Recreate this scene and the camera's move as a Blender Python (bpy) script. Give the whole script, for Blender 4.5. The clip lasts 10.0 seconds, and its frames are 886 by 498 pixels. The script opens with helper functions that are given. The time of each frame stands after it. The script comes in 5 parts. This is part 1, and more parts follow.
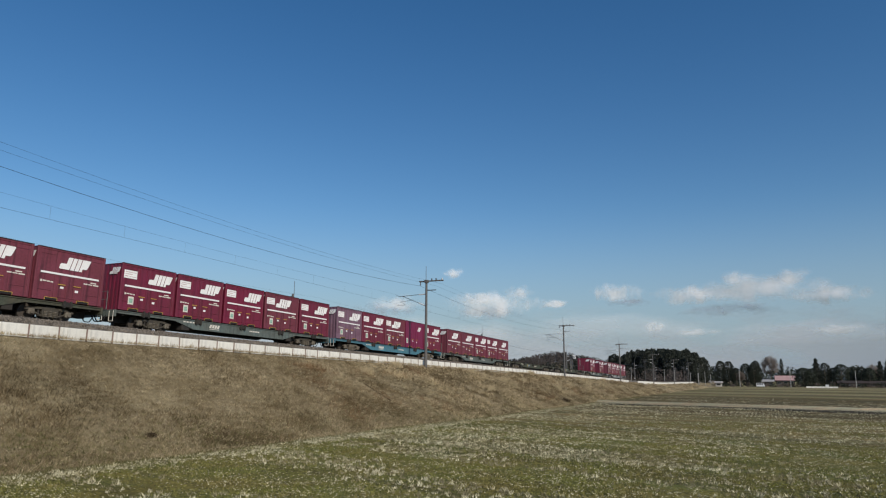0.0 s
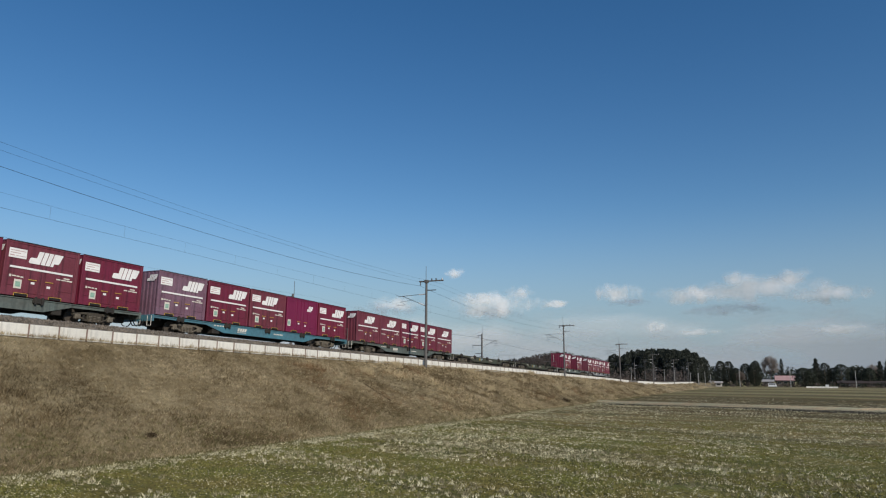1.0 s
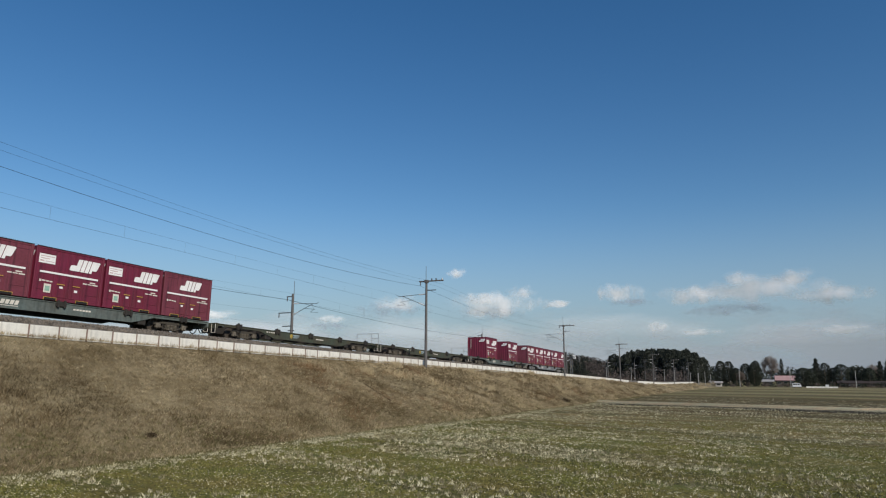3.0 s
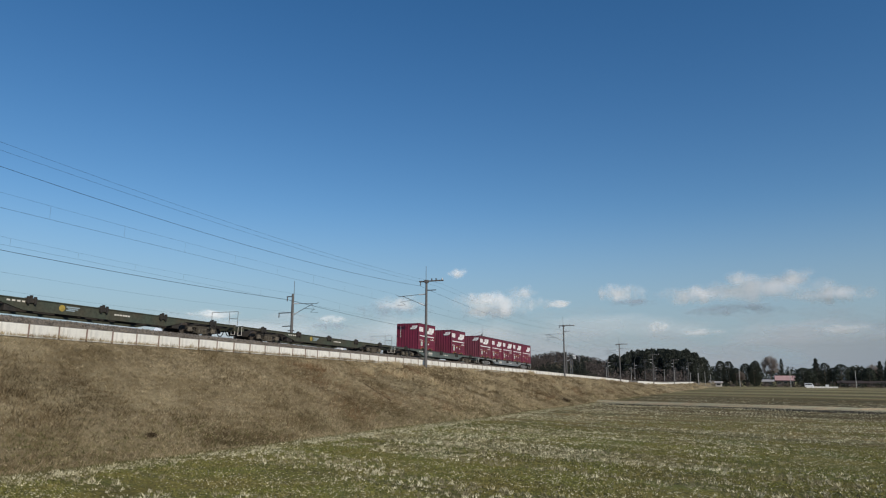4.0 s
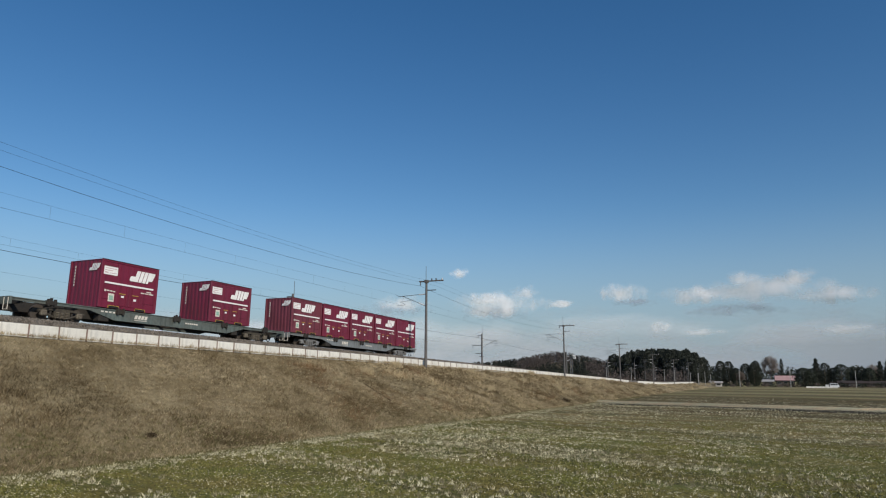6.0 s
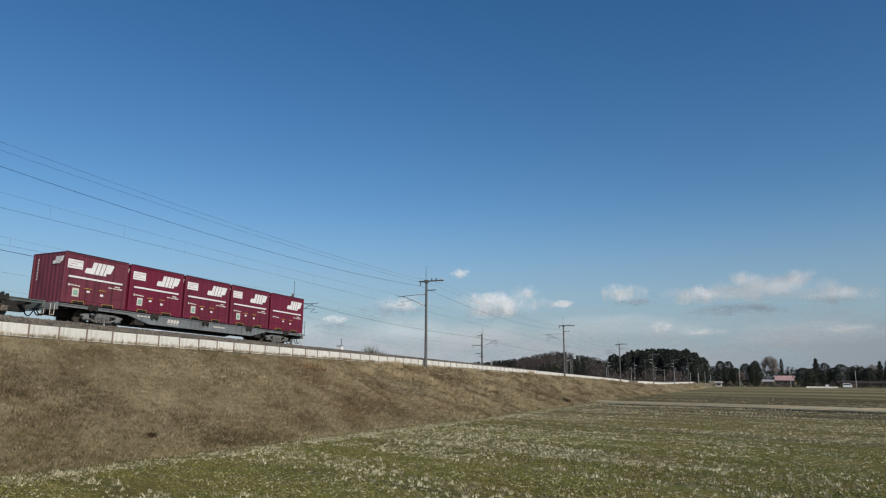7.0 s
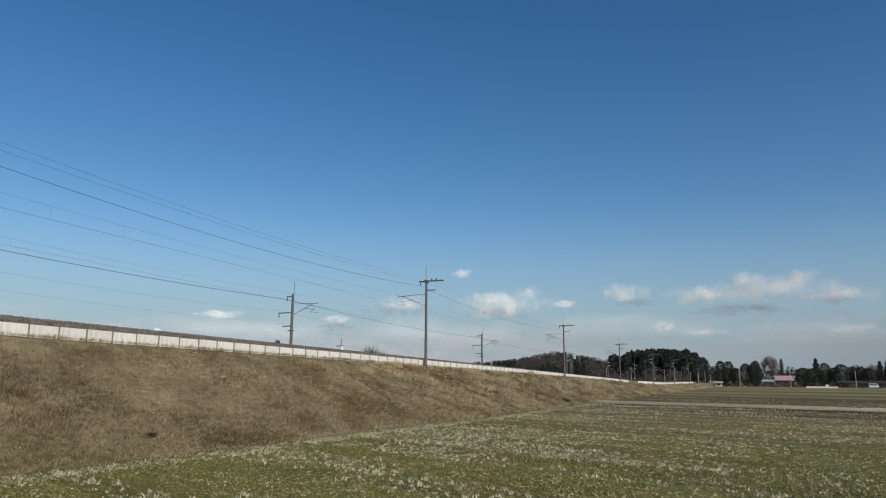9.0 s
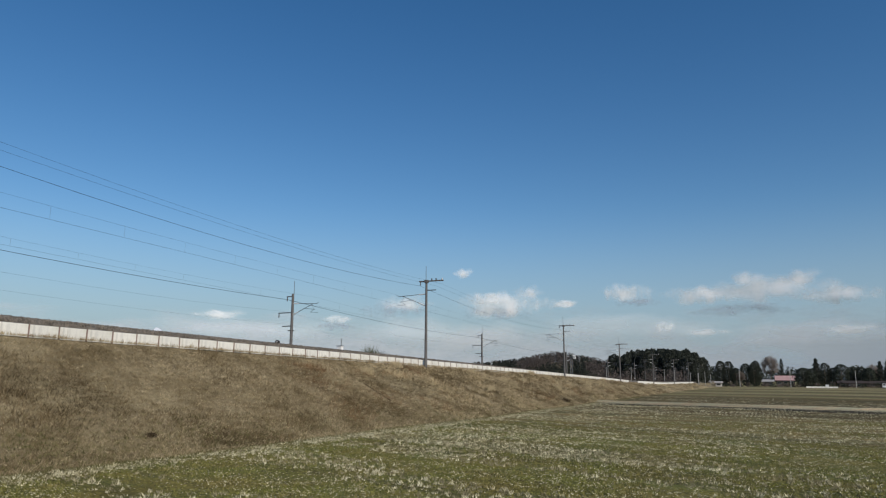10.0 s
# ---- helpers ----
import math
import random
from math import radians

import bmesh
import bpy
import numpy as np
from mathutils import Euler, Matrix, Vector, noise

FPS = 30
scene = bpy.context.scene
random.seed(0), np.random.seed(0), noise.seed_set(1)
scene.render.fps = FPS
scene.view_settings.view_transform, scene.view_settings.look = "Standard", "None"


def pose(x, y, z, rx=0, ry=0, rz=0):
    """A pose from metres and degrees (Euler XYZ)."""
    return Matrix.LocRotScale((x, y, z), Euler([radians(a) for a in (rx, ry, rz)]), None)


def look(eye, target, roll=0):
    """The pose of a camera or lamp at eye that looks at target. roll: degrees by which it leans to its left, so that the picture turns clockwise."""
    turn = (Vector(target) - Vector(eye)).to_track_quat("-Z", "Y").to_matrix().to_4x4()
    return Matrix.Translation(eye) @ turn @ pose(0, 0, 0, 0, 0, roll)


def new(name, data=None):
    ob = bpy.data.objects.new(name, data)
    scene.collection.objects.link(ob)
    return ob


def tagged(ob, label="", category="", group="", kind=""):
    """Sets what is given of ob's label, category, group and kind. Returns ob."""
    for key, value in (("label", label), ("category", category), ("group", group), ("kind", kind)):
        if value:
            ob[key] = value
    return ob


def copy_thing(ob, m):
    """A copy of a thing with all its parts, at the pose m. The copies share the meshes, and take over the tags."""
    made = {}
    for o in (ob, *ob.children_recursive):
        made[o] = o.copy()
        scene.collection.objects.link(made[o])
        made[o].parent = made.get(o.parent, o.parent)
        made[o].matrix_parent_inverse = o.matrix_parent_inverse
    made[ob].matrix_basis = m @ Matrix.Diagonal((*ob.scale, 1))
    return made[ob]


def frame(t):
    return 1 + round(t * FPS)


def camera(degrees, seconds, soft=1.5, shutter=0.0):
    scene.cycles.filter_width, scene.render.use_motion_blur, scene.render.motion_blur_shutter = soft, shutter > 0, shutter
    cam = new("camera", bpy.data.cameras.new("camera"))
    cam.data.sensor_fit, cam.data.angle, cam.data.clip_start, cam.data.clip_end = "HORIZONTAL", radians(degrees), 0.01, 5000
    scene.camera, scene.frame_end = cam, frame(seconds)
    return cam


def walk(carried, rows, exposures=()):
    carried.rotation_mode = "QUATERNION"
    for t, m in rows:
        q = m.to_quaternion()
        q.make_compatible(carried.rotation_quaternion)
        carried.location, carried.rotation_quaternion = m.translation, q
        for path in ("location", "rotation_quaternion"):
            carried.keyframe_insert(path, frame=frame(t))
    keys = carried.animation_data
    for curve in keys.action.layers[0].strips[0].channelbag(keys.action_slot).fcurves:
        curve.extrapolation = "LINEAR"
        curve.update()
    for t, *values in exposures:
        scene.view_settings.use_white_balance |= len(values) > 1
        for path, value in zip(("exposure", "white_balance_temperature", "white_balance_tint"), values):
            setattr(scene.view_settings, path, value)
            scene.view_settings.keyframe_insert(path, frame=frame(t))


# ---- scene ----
# The x axis runs along the railway, y away from the camera across it, z up. The field lies at z = 0.
cam = camera(65.48, 10.0, soft=1.15)
EYE = Vector((0.0, 0.0, 3.0))
AIM = Vector((0.89011, 0.41646, 0.18512))
CAM_POSE = look(EYE, EYE + AIM * 100.0, 0.285)
walk(cam, [(0.0, CAM_POSE), (10.0, CAM_POSE)])

# ---- light: clear winter noon, sun behind the camera and to its left ----
SUN_WAY = Vector((-0.42, -0.74, 0.53)).normalized()
SUN_EL = math.asin(SUN_WAY.z)
SUN_ROT = math.atan2(SUN_WAY.x, SUN_WAY.y)
world = bpy.data.worlds.new("sky")
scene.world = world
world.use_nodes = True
wn = world.node_tree.nodes
sky = wn.new("ShaderNodeTexSky")
sky.sky_type = "NISHITA"
sky.sun_disc = False
sky.sun_elevation = SUN_EL
sky.sun_rotation = SUN_ROT
sky.altitude = 100.0
sky.air_density = 1.0
sky.dust_density = 0.25
sky.ozone_density = 1.0
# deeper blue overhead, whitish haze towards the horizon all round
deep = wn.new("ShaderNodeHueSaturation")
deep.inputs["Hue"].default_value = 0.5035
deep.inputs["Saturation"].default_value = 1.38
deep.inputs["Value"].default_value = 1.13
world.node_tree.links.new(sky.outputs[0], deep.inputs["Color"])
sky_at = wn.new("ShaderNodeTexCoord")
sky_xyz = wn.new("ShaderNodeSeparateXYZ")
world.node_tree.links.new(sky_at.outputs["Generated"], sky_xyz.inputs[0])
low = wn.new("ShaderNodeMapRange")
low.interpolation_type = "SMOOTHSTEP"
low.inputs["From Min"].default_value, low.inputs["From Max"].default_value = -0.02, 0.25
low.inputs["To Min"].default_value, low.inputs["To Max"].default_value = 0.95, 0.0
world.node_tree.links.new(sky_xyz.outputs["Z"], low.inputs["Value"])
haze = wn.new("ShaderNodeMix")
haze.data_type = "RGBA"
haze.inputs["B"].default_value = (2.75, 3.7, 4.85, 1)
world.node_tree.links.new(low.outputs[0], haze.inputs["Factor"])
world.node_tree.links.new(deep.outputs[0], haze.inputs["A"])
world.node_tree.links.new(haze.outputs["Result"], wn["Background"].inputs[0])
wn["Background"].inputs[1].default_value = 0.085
sun = new("sun", bpy.data.lights.new("sun", "SUN"))
sun.data.energy = 3.4
sun.data.angle = radians(0.53)
sun.data.color = (1.0, 0.92, 0.80)
sun.matrix_world = look(SUN_WAY * 200.0, (0, 0, 0))
scene.view_settings.exposure = 0.0


# ---- mesh and material helpers ----
def material(name, colour, rough=0.8, metal=0.0, vary=0.25, scale=4.0, second=None, grain=40.0, bump=0.0,
             island=0.0, per_object=0.0, spec=0.5, streak=0.0):
    """A surface with stains at one scale and grain at another; second: the colour that the stains lean to."""
    m = bpy.data.materials.new(name)
    m.use_nodes = True
    nt = m.node_tree
    b = nt.nodes["Principled BSDF"]
    b.inputs["Roughness"].default_value = rough
    b.inputs["Metallic"].default_value = metal
    b.inputs["Specular IOR Level"].default_value = spec
    tc = nt.nodes.new("ShaderNodeTexCoord")
    big = nt.nodes.new("ShaderNodeTexNoise")
    big.inputs["Scale"].default_value = scale
    big.inputs["Detail"].default_value = 5.0
    fine = nt.nodes.new("ShaderNodeTexNoise")
    fine.inputs["Scale"].default_value = grain
    fine.inputs["Detail"].default_value = 3.0
    for n in (big, fine):
        nt.links.new(tc.outputs["Object"], n.inputs["Vector"])
    ramp = nt.nodes.new("ShaderNodeMapRange")
    ramp.inputs["From Min"].default_value, ramp.inputs["From Max"].default_value = 0.35, 0.68
    nt.links.new(big.outputs["Fac"], ramp.inputs["Value"])
    mix = nt.nodes.new("ShaderNodeMix")
    mix.data_type = "RGBA"
    other = second or tuple(c * (1 - vary) for c in colour)
    mix.inputs["A"].default_value = (*colour, 1)
    mix.inputs["B"].default_value = (*other, 1)
    nt.links.new(ramp.outputs[0], mix.inputs["Factor"])
    hsv = nt.nodes.new("ShaderNodeHueSaturation")
    nt.links.new(mix.outputs["Result"], hsv.inputs["Color"])
    val = nt.nodes.new("ShaderNodeMapRange")
    val.inputs["From Min"].default_value, val.inputs["From Max"].default_value = 0.25, 0.75
    val.inputs["To Min"].default_value, val.inputs["To Max"].default_value = 1 - vary * 0.8, 1 + vary * 0.8
    nt.links.new(fine.outputs["Fac"], val.inputs["Value"])
    last = val.outputs[0]
    for amount, kind in ((island, "ShaderNodeNewGeometry"), (per_object, "ShaderNodeObjectInfo")):
        if amount:
            src = nt.nodes.new(kind)
            rng = nt.nodes.new("ShaderNodeMapRange")
            rng.inputs["To Min"].default_value, rng.inputs["To Max"].default_value = 1 - amount, 1 + amount
            nt.links.new(src.outputs["Random Per Island" if kind.endswith("Geometry") else "Random"], rng.inputs["Value"])
            mul = nt.nodes.new("ShaderNodeMath")
            mul.operation = "MULTIPLY"
            nt.links.new(last, mul.inputs[0])
            nt.links.new(rng.outputs[0], mul.inputs[1])
            last = mul.outputs[0]
    if streak:
        # dirt that has run down the sheet
        mp = nt.nodes.new("ShaderNodeMapping")
        mp.inputs["Scale"].default_value = (5.0, 5.0, 0.35)
        nt.links.new(tc.outputs["Object"], mp.inputs["Vector"])
        run = nt.nodes.new("ShaderNodeTexNoise")
        run.inputs["Scale"].default_value, run.inputs["Detail"].default_value = 1.3, 5.0
        nt.links.new(mp.outputs[0], run.inputs["Vector"])
        dirt = nt.nodes.new("ShaderNodeMapRange")
        dirt.inputs["From Min"].default_value, dirt.inputs["From Max"].default_value = 0.50, 0.72
        dirt.inputs["To Min"].default_value, dirt.inputs["To Max"].default_value = 1.0, 1.0 - streak
        nt.links.new(run.outputs["Fac"], dirt.inputs["Value"])
        mul = nt.nodes.new("ShaderNodeMath")
        mul.operation = "MULTIPLY"
        nt.links.new(last, mul.inputs[0])
        nt.links.new(dirt.outputs[0], mul.inputs[1])
        last = mul.outputs[0]
    nt.links.new(last, hsv.inputs["Value"])
    nt.links.new(hsv.outputs[0], b.inputs["Base Color"])
    if bump:
        bp = nt.nodes.new("ShaderNodeBump")
        bp.inputs["Strength"].default_value = bump
        bp.inputs["Distance"].default_value = 0.05
        nt.links.new(fine.outputs["Fac"], bp.inputs["Height"])
        nt.links.new(bp.outputs[0], b.inputs["Normal"])
    return m


def shape_box(bm, x0, x1, y0, y1, z0, z1, m=None):
    vs = [bm.verts.new(Vector((x, y, z)) if m is None else m @ Vector((x, y, z)))
          for z in (z0, z1) for y in (y0, y1) for x in (x0, x1)]
    for f in ((0, 2, 3, 1), (4, 5, 7, 6), (0, 1, 5, 4), (2, 6, 7, 3), (0, 4, 6, 2), (1, 3, 7, 5)):
        bm.faces.new([vs[i] for i in f])


def shape_rod(bm, a, b, r0, r1=None, n=8, caps=True):
    """A tapered round bar from a to b."""
    a, b = Vector(a), Vector(b)
    r1 = r0 if r1 is None else r1
    q = (b - a).to_track_quat("Z", "Y")
    rings = []
    for p, r in ((a, r0), (b, r1)):
        rings.append([bm.verts.new(p + q @ Vector((r * math.cos(2 * math.pi * i / n), r * math.sin(2 * math.pi * i / n), 0))) for i in range(n)])
    for i in range(n):
        bm.faces.new((rings[0][i], rings[0][(i + 1) % n], rings[1][(i + 1) % n], rings[1][i]))
    if caps:
        bm.faces.new(rings[0][::-1])
        bm.faces.new(rings[1])


def shape_prism(bm, outline, y0, y1):
    """An outline of (x, z) corners drawn out from y0 to y1."""
    a = [bm.verts.new((x, y0, z)) for x, z in outline]
    b = [bm.verts.new((x, y1, z)) for x, z in outline]
    n = len(outline)
    bm.faces.new(a)
    bm.faces.new(b[::-1])
    for i in range(n):
        bm.faces.new((a[(i + 1) % n], a[i], b[i], b[(i + 1) % n]))


def to_mesh(name, bm, mat, smooth=False, bevel=0.0):
    if bevel:
        bmesh.ops.bevel(bm, geom=bm.edges[:], offset=bevel, segments=1, affect="EDGES", profile=0.5, clamp_overlap=True)
    bmesh.ops.recalc_face_normals(bm, faces=bm.faces[:])
    me = bpy.data.meshes.new(name)
    bm.to_mesh(me)
    bm.free()
    if mat:
        me.materials.append(mat)
    if smooth:
        me.polygons.foreach_set("use_smooth", [True] * len(me.polygons))
    return me


def part(name, bm, mat, parent=None, label="", smooth=False, bevel=0.0, at=None):
    ob = new(name, to_mesh(name, bm, mat, smooth, bevel))
    if parent is not None:
        ob.parent = parent
    if at is not None:
        ob.matrix_basis = at
    if label:
        tagged(ob, label)
    return ob


def boxes(name, rows, mat, parent=None, label="", bevel=0.0):
    bm = bmesh.new()
    for r in rows:
        shape_box(bm, *r)
    return part(name, bm, mat, parent, label, bevel=bevel)


def raw_mesh(name, verts, faces, mat):
    """A mesh from arrays of corners and of triangles."""
    me = bpy.data.meshes.new(name)
    verts, faces = np.asarray(verts, np.float32), np.asarray(faces, np.int32)
    k = faces.shape[1]
    me.vertices.add(len(verts))
    me.vertices.foreach_set("co", verts.ravel())
    me.loops.add(faces.size)
    me.loops.foreach_set("vertex_index", faces.ravel())
    me.polygons.add(len(faces))
    me.polygons.foreach_set("loop_start", np.arange(0, faces.size, k, dtype=np.int32))
    me.update(calc_edges=True)
    me.materials.append(mat)
    return me


# ---- materials ----
M_BALLAST = material("ballast", (0.165, 0.145, 0.118), 0.95, vary=0.45, scale=1.2, grain=14, bump=0.8)
M_EARTH = material("embankment_earth", (0.24, 0.195, 0.108), 0.95, vary=0.3, scale=0.35, second=(0.15, 0.115, 0.06), grain=5, bump=0.8)
M_PANEL = material("white_concrete", (0.82, 0.80, 0.74), 0.85, vary=0.14, scale=1.1, second=(0.68, 0.65, 0.57), grain=30, per_object=0.06, streak=0.22)
M_POST = material("rusty_post", (0.27, 0.185, 0.15), 0.8, vary=0.3)
M_RAIL = material("rail_steel", (0.16, 0.11, 0.08), 0.55, 0.6)
M_SLEEPER = material("concrete_sleeper", (0.36, 0.34, 0.31), 0.9)
M_POLE = material("pole_concrete", (0.14, 0.133, 0.128), 0.85, vary=0.25, scale=1.5)
M_STEEL = material("galvanised_steel", (0.16, 0.165, 0.17), 0.55, 0.5)
M_WIRE = material("wire", (0.03, 0.033, 0.04), 0.6, 0.3)
M_INSUL = material("white_porcelain", (0.75, 0.75, 0.73), 0.25)
M_MAROON = material("maroon_paint", (0.168, 0.017, 0.044), 0.42, vary=0.16, scale=0.9, second=(0.145, 0.020, 0.035), grain=9, streak=0.4)
M_MAROON_NEW = material("fresh_maroon_paint", (0.178, 0.014, 0.040), 0.38, vary=0.10, scale=0.9, second=(0.155, 0.014, 0.034), grain=9, streak=0.25)
M_MAGENTA = material("fresh_magenta_paint", (0.185, 0.010, 0.055), 0.36, vary=0.08, scale=0.9, grain=9, streak=0.12)
M_MAROON_OLD = material("faded_maroon_paint", (0.172, 0.036, 0.056), 0.55, vary=0.2, scale=1.0, second=(0.15, 0.03, 0.043), grain=9, streak=0.5)
M_PURPLE = material("faded_purple_paint", (0.20, 0.115, 0.16), 0.6, vary=0.22, scale=1.0, second=(0.165, 0.08, 0.115), grain=9, streak=0.45)
M_WHITE = material("white_marking", (0.85, 0.84, 0.82), 0.6, vary=0.08, scale=2.5, second=(0.74, 0.73, 0.71), grain=20)
M_DIRTYWHITE = material("dirty_white_marking", (0.68, 0.64, 0.56), 0.65, vary=0.15, scale=2.5)
M_PRINT = material("faded_red_print", (0.58, 0.42, 0.42), 0.6)
M_STICKER = material("green_sticker", (0.30, 0.48, 0.38), 0.5)
M_YELLOW = material("yellow_edge_paint", (0.56, 0.35, 0.07), 0.6, vary=0.4, scale=8)
M_BLACK = material("dark_opening", (0.015, 0.014, 0.014), 0.9)
# underframe brown, taken near black to deepen the shade below the wagons
M_UNDER = material("brown_underframe", (0.020, 0.018, 0.016), 0.8, vary=0.4, scale=2.0, second=(0.034, 0.027, 0.02), grain=15)
M_BOGIE = material("dusty_bogie_steel", (0.066, 0.056, 0.038), 0.8, vary=0.5, scale=3.0, second=(0.045, 0.037, 0.03), grain=15)
M_WHEEL = material("wheel_steel", (0.085, 0.07, 0.058), 0.7, 0.2)
M_AXLE = material("dusty_axle_box", (0.15, 0.13, 0.098), 0.8, vary=0.4, scale=5.0, second=(0.10, 0.08, 0.06), grain=20)
M_GREYBOGIE = material("grey_bogie_paint", (0.20, 0.205, 0.205), 0.7, vary=0.35, scale=4.0, second=(0.11, 0.10, 0.09), grain=18)
M_GREENGREY = material("grey_green_wagon_paint", (0.115, 0.145, 0.135), 0.6, vary=0.25, scale=1.0, second=(0.10, 0.105, 0.09), grain=8, streak=0.4)
M_BLUE = material("teal_blue_wagon_paint", (0.065, 0.195, 0.25), 0.55, vary=0.22, scale=1.0, second=(0.07, 0.15, 0.19), grain=8)
M_GREY = material("light_grey_wagon_paint", (0.21, 0.23, 0.24), 0.55, vary=0.2, scale=1.0, second=(0.17, 0.175, 0.17), grain=8, streak=0.4)
M_OLIVE = material("dirty_olive_wagon_paint", (0.050, 0.062, 0.042), 0.7, vary=0.4, scale=0.8, second=(0.062, 0.052, 0.032), grain=8)
M_OCHRE = material("ochre_emblem_paint", (0.40, 0.29, 0.06), 0.7, vary=0.3, scale=6)
M_PALEBLUE = material("pale_blue_paint", (0.34, 0.43, 0.47), 0.7, vary=0.3, scale=6)
M_BARK = material("bark", (0.13, 0.10, 0.075), 0.9, vary=0.3, scale=3)
# conifer, evergreen and bare-crown colours are lightened to stand in for distance haze
M_CONIFER = material("dark_conifer_leaves", (0.040, 0.046, 0.036), 0.9, vary=0.3, scale=0.25, island=0.2, per_object=0.2, spec=0.2)
M_LEAF = material("evergreen_leaves", (0.040, 0.047, 0.034), 0.9, vary=0.3, scale=0.4, island=0.22, per_object=0.3, spec=0.2)
M_TWIG = material("bare_twigs", (0.22, 0.18, 0.15), 0.9, vary=0.3, scale=0.5, island=0.3, per_object=0.25)
M_BAREWOOD = material("bare_wood_crowns", (0.105, 0.085, 0.074), 0.9, vary=0.3, scale=0.1, island=0.12, per_object=0.3)


# ---- the lie of the railway ----
GRADE = 0.019
TRACK_Y, FAR_TRACK_Y = 32.04, 40.2
WALL_Y = 28.8


def rail_z(x):
    """The height of the rails' top: downhill, then level."""
    if x < 168:
        return 6.0 - GRADE * x
    u = min(x, 200) - 168
    return 6.0 - GRADE * 168 - GRADE * (u - u * u / 64.0)


def wall_z(x):
    """The height of the top of the white panel wall."""
    if x < -60:
        return wall_z(-60) - 0.0100 * (x + 60)
    if x < 168:
        return 5.4836 - 0.0127028 * x - 2.2344e-5 * x * x
    return max(2.20, wall_z(167.9) - 0.012 * (x - 168))


def slope_bumps(x, y):
    """Hollows and humps of the slope, stronger towards the far end."""
    big = 0.18 + 0.42 * max(0.0, min(1.0, (x - 45) / 30.0))
    far = max(0.0, min(1.0, (x - 38) / 25.0))
    ridge = noise.noise((x * 0.42 + y * 0.55, y * 0.10 - x * 0.03, 21)) * 0.30 * far
    return ridge + noise.noise((x * 0.16, y * 0.33, 6)) * big + noise.noise((x * 0.35, y * 0.5, 2)) * (0.12 + big * 0.5) + noise.noise((x * 1.1, y * 1.3, 5)) * (0.06 + 0.25 * (big - 0.18))


def foot_y(x):
    return 20.9 + 1.2 * max(0.0, min(1.0, (x - 60) / 100.0)) + 0.25 * math.sin(x * 0.21) + 0.2 * math.sin(x * 0.057 + 1)


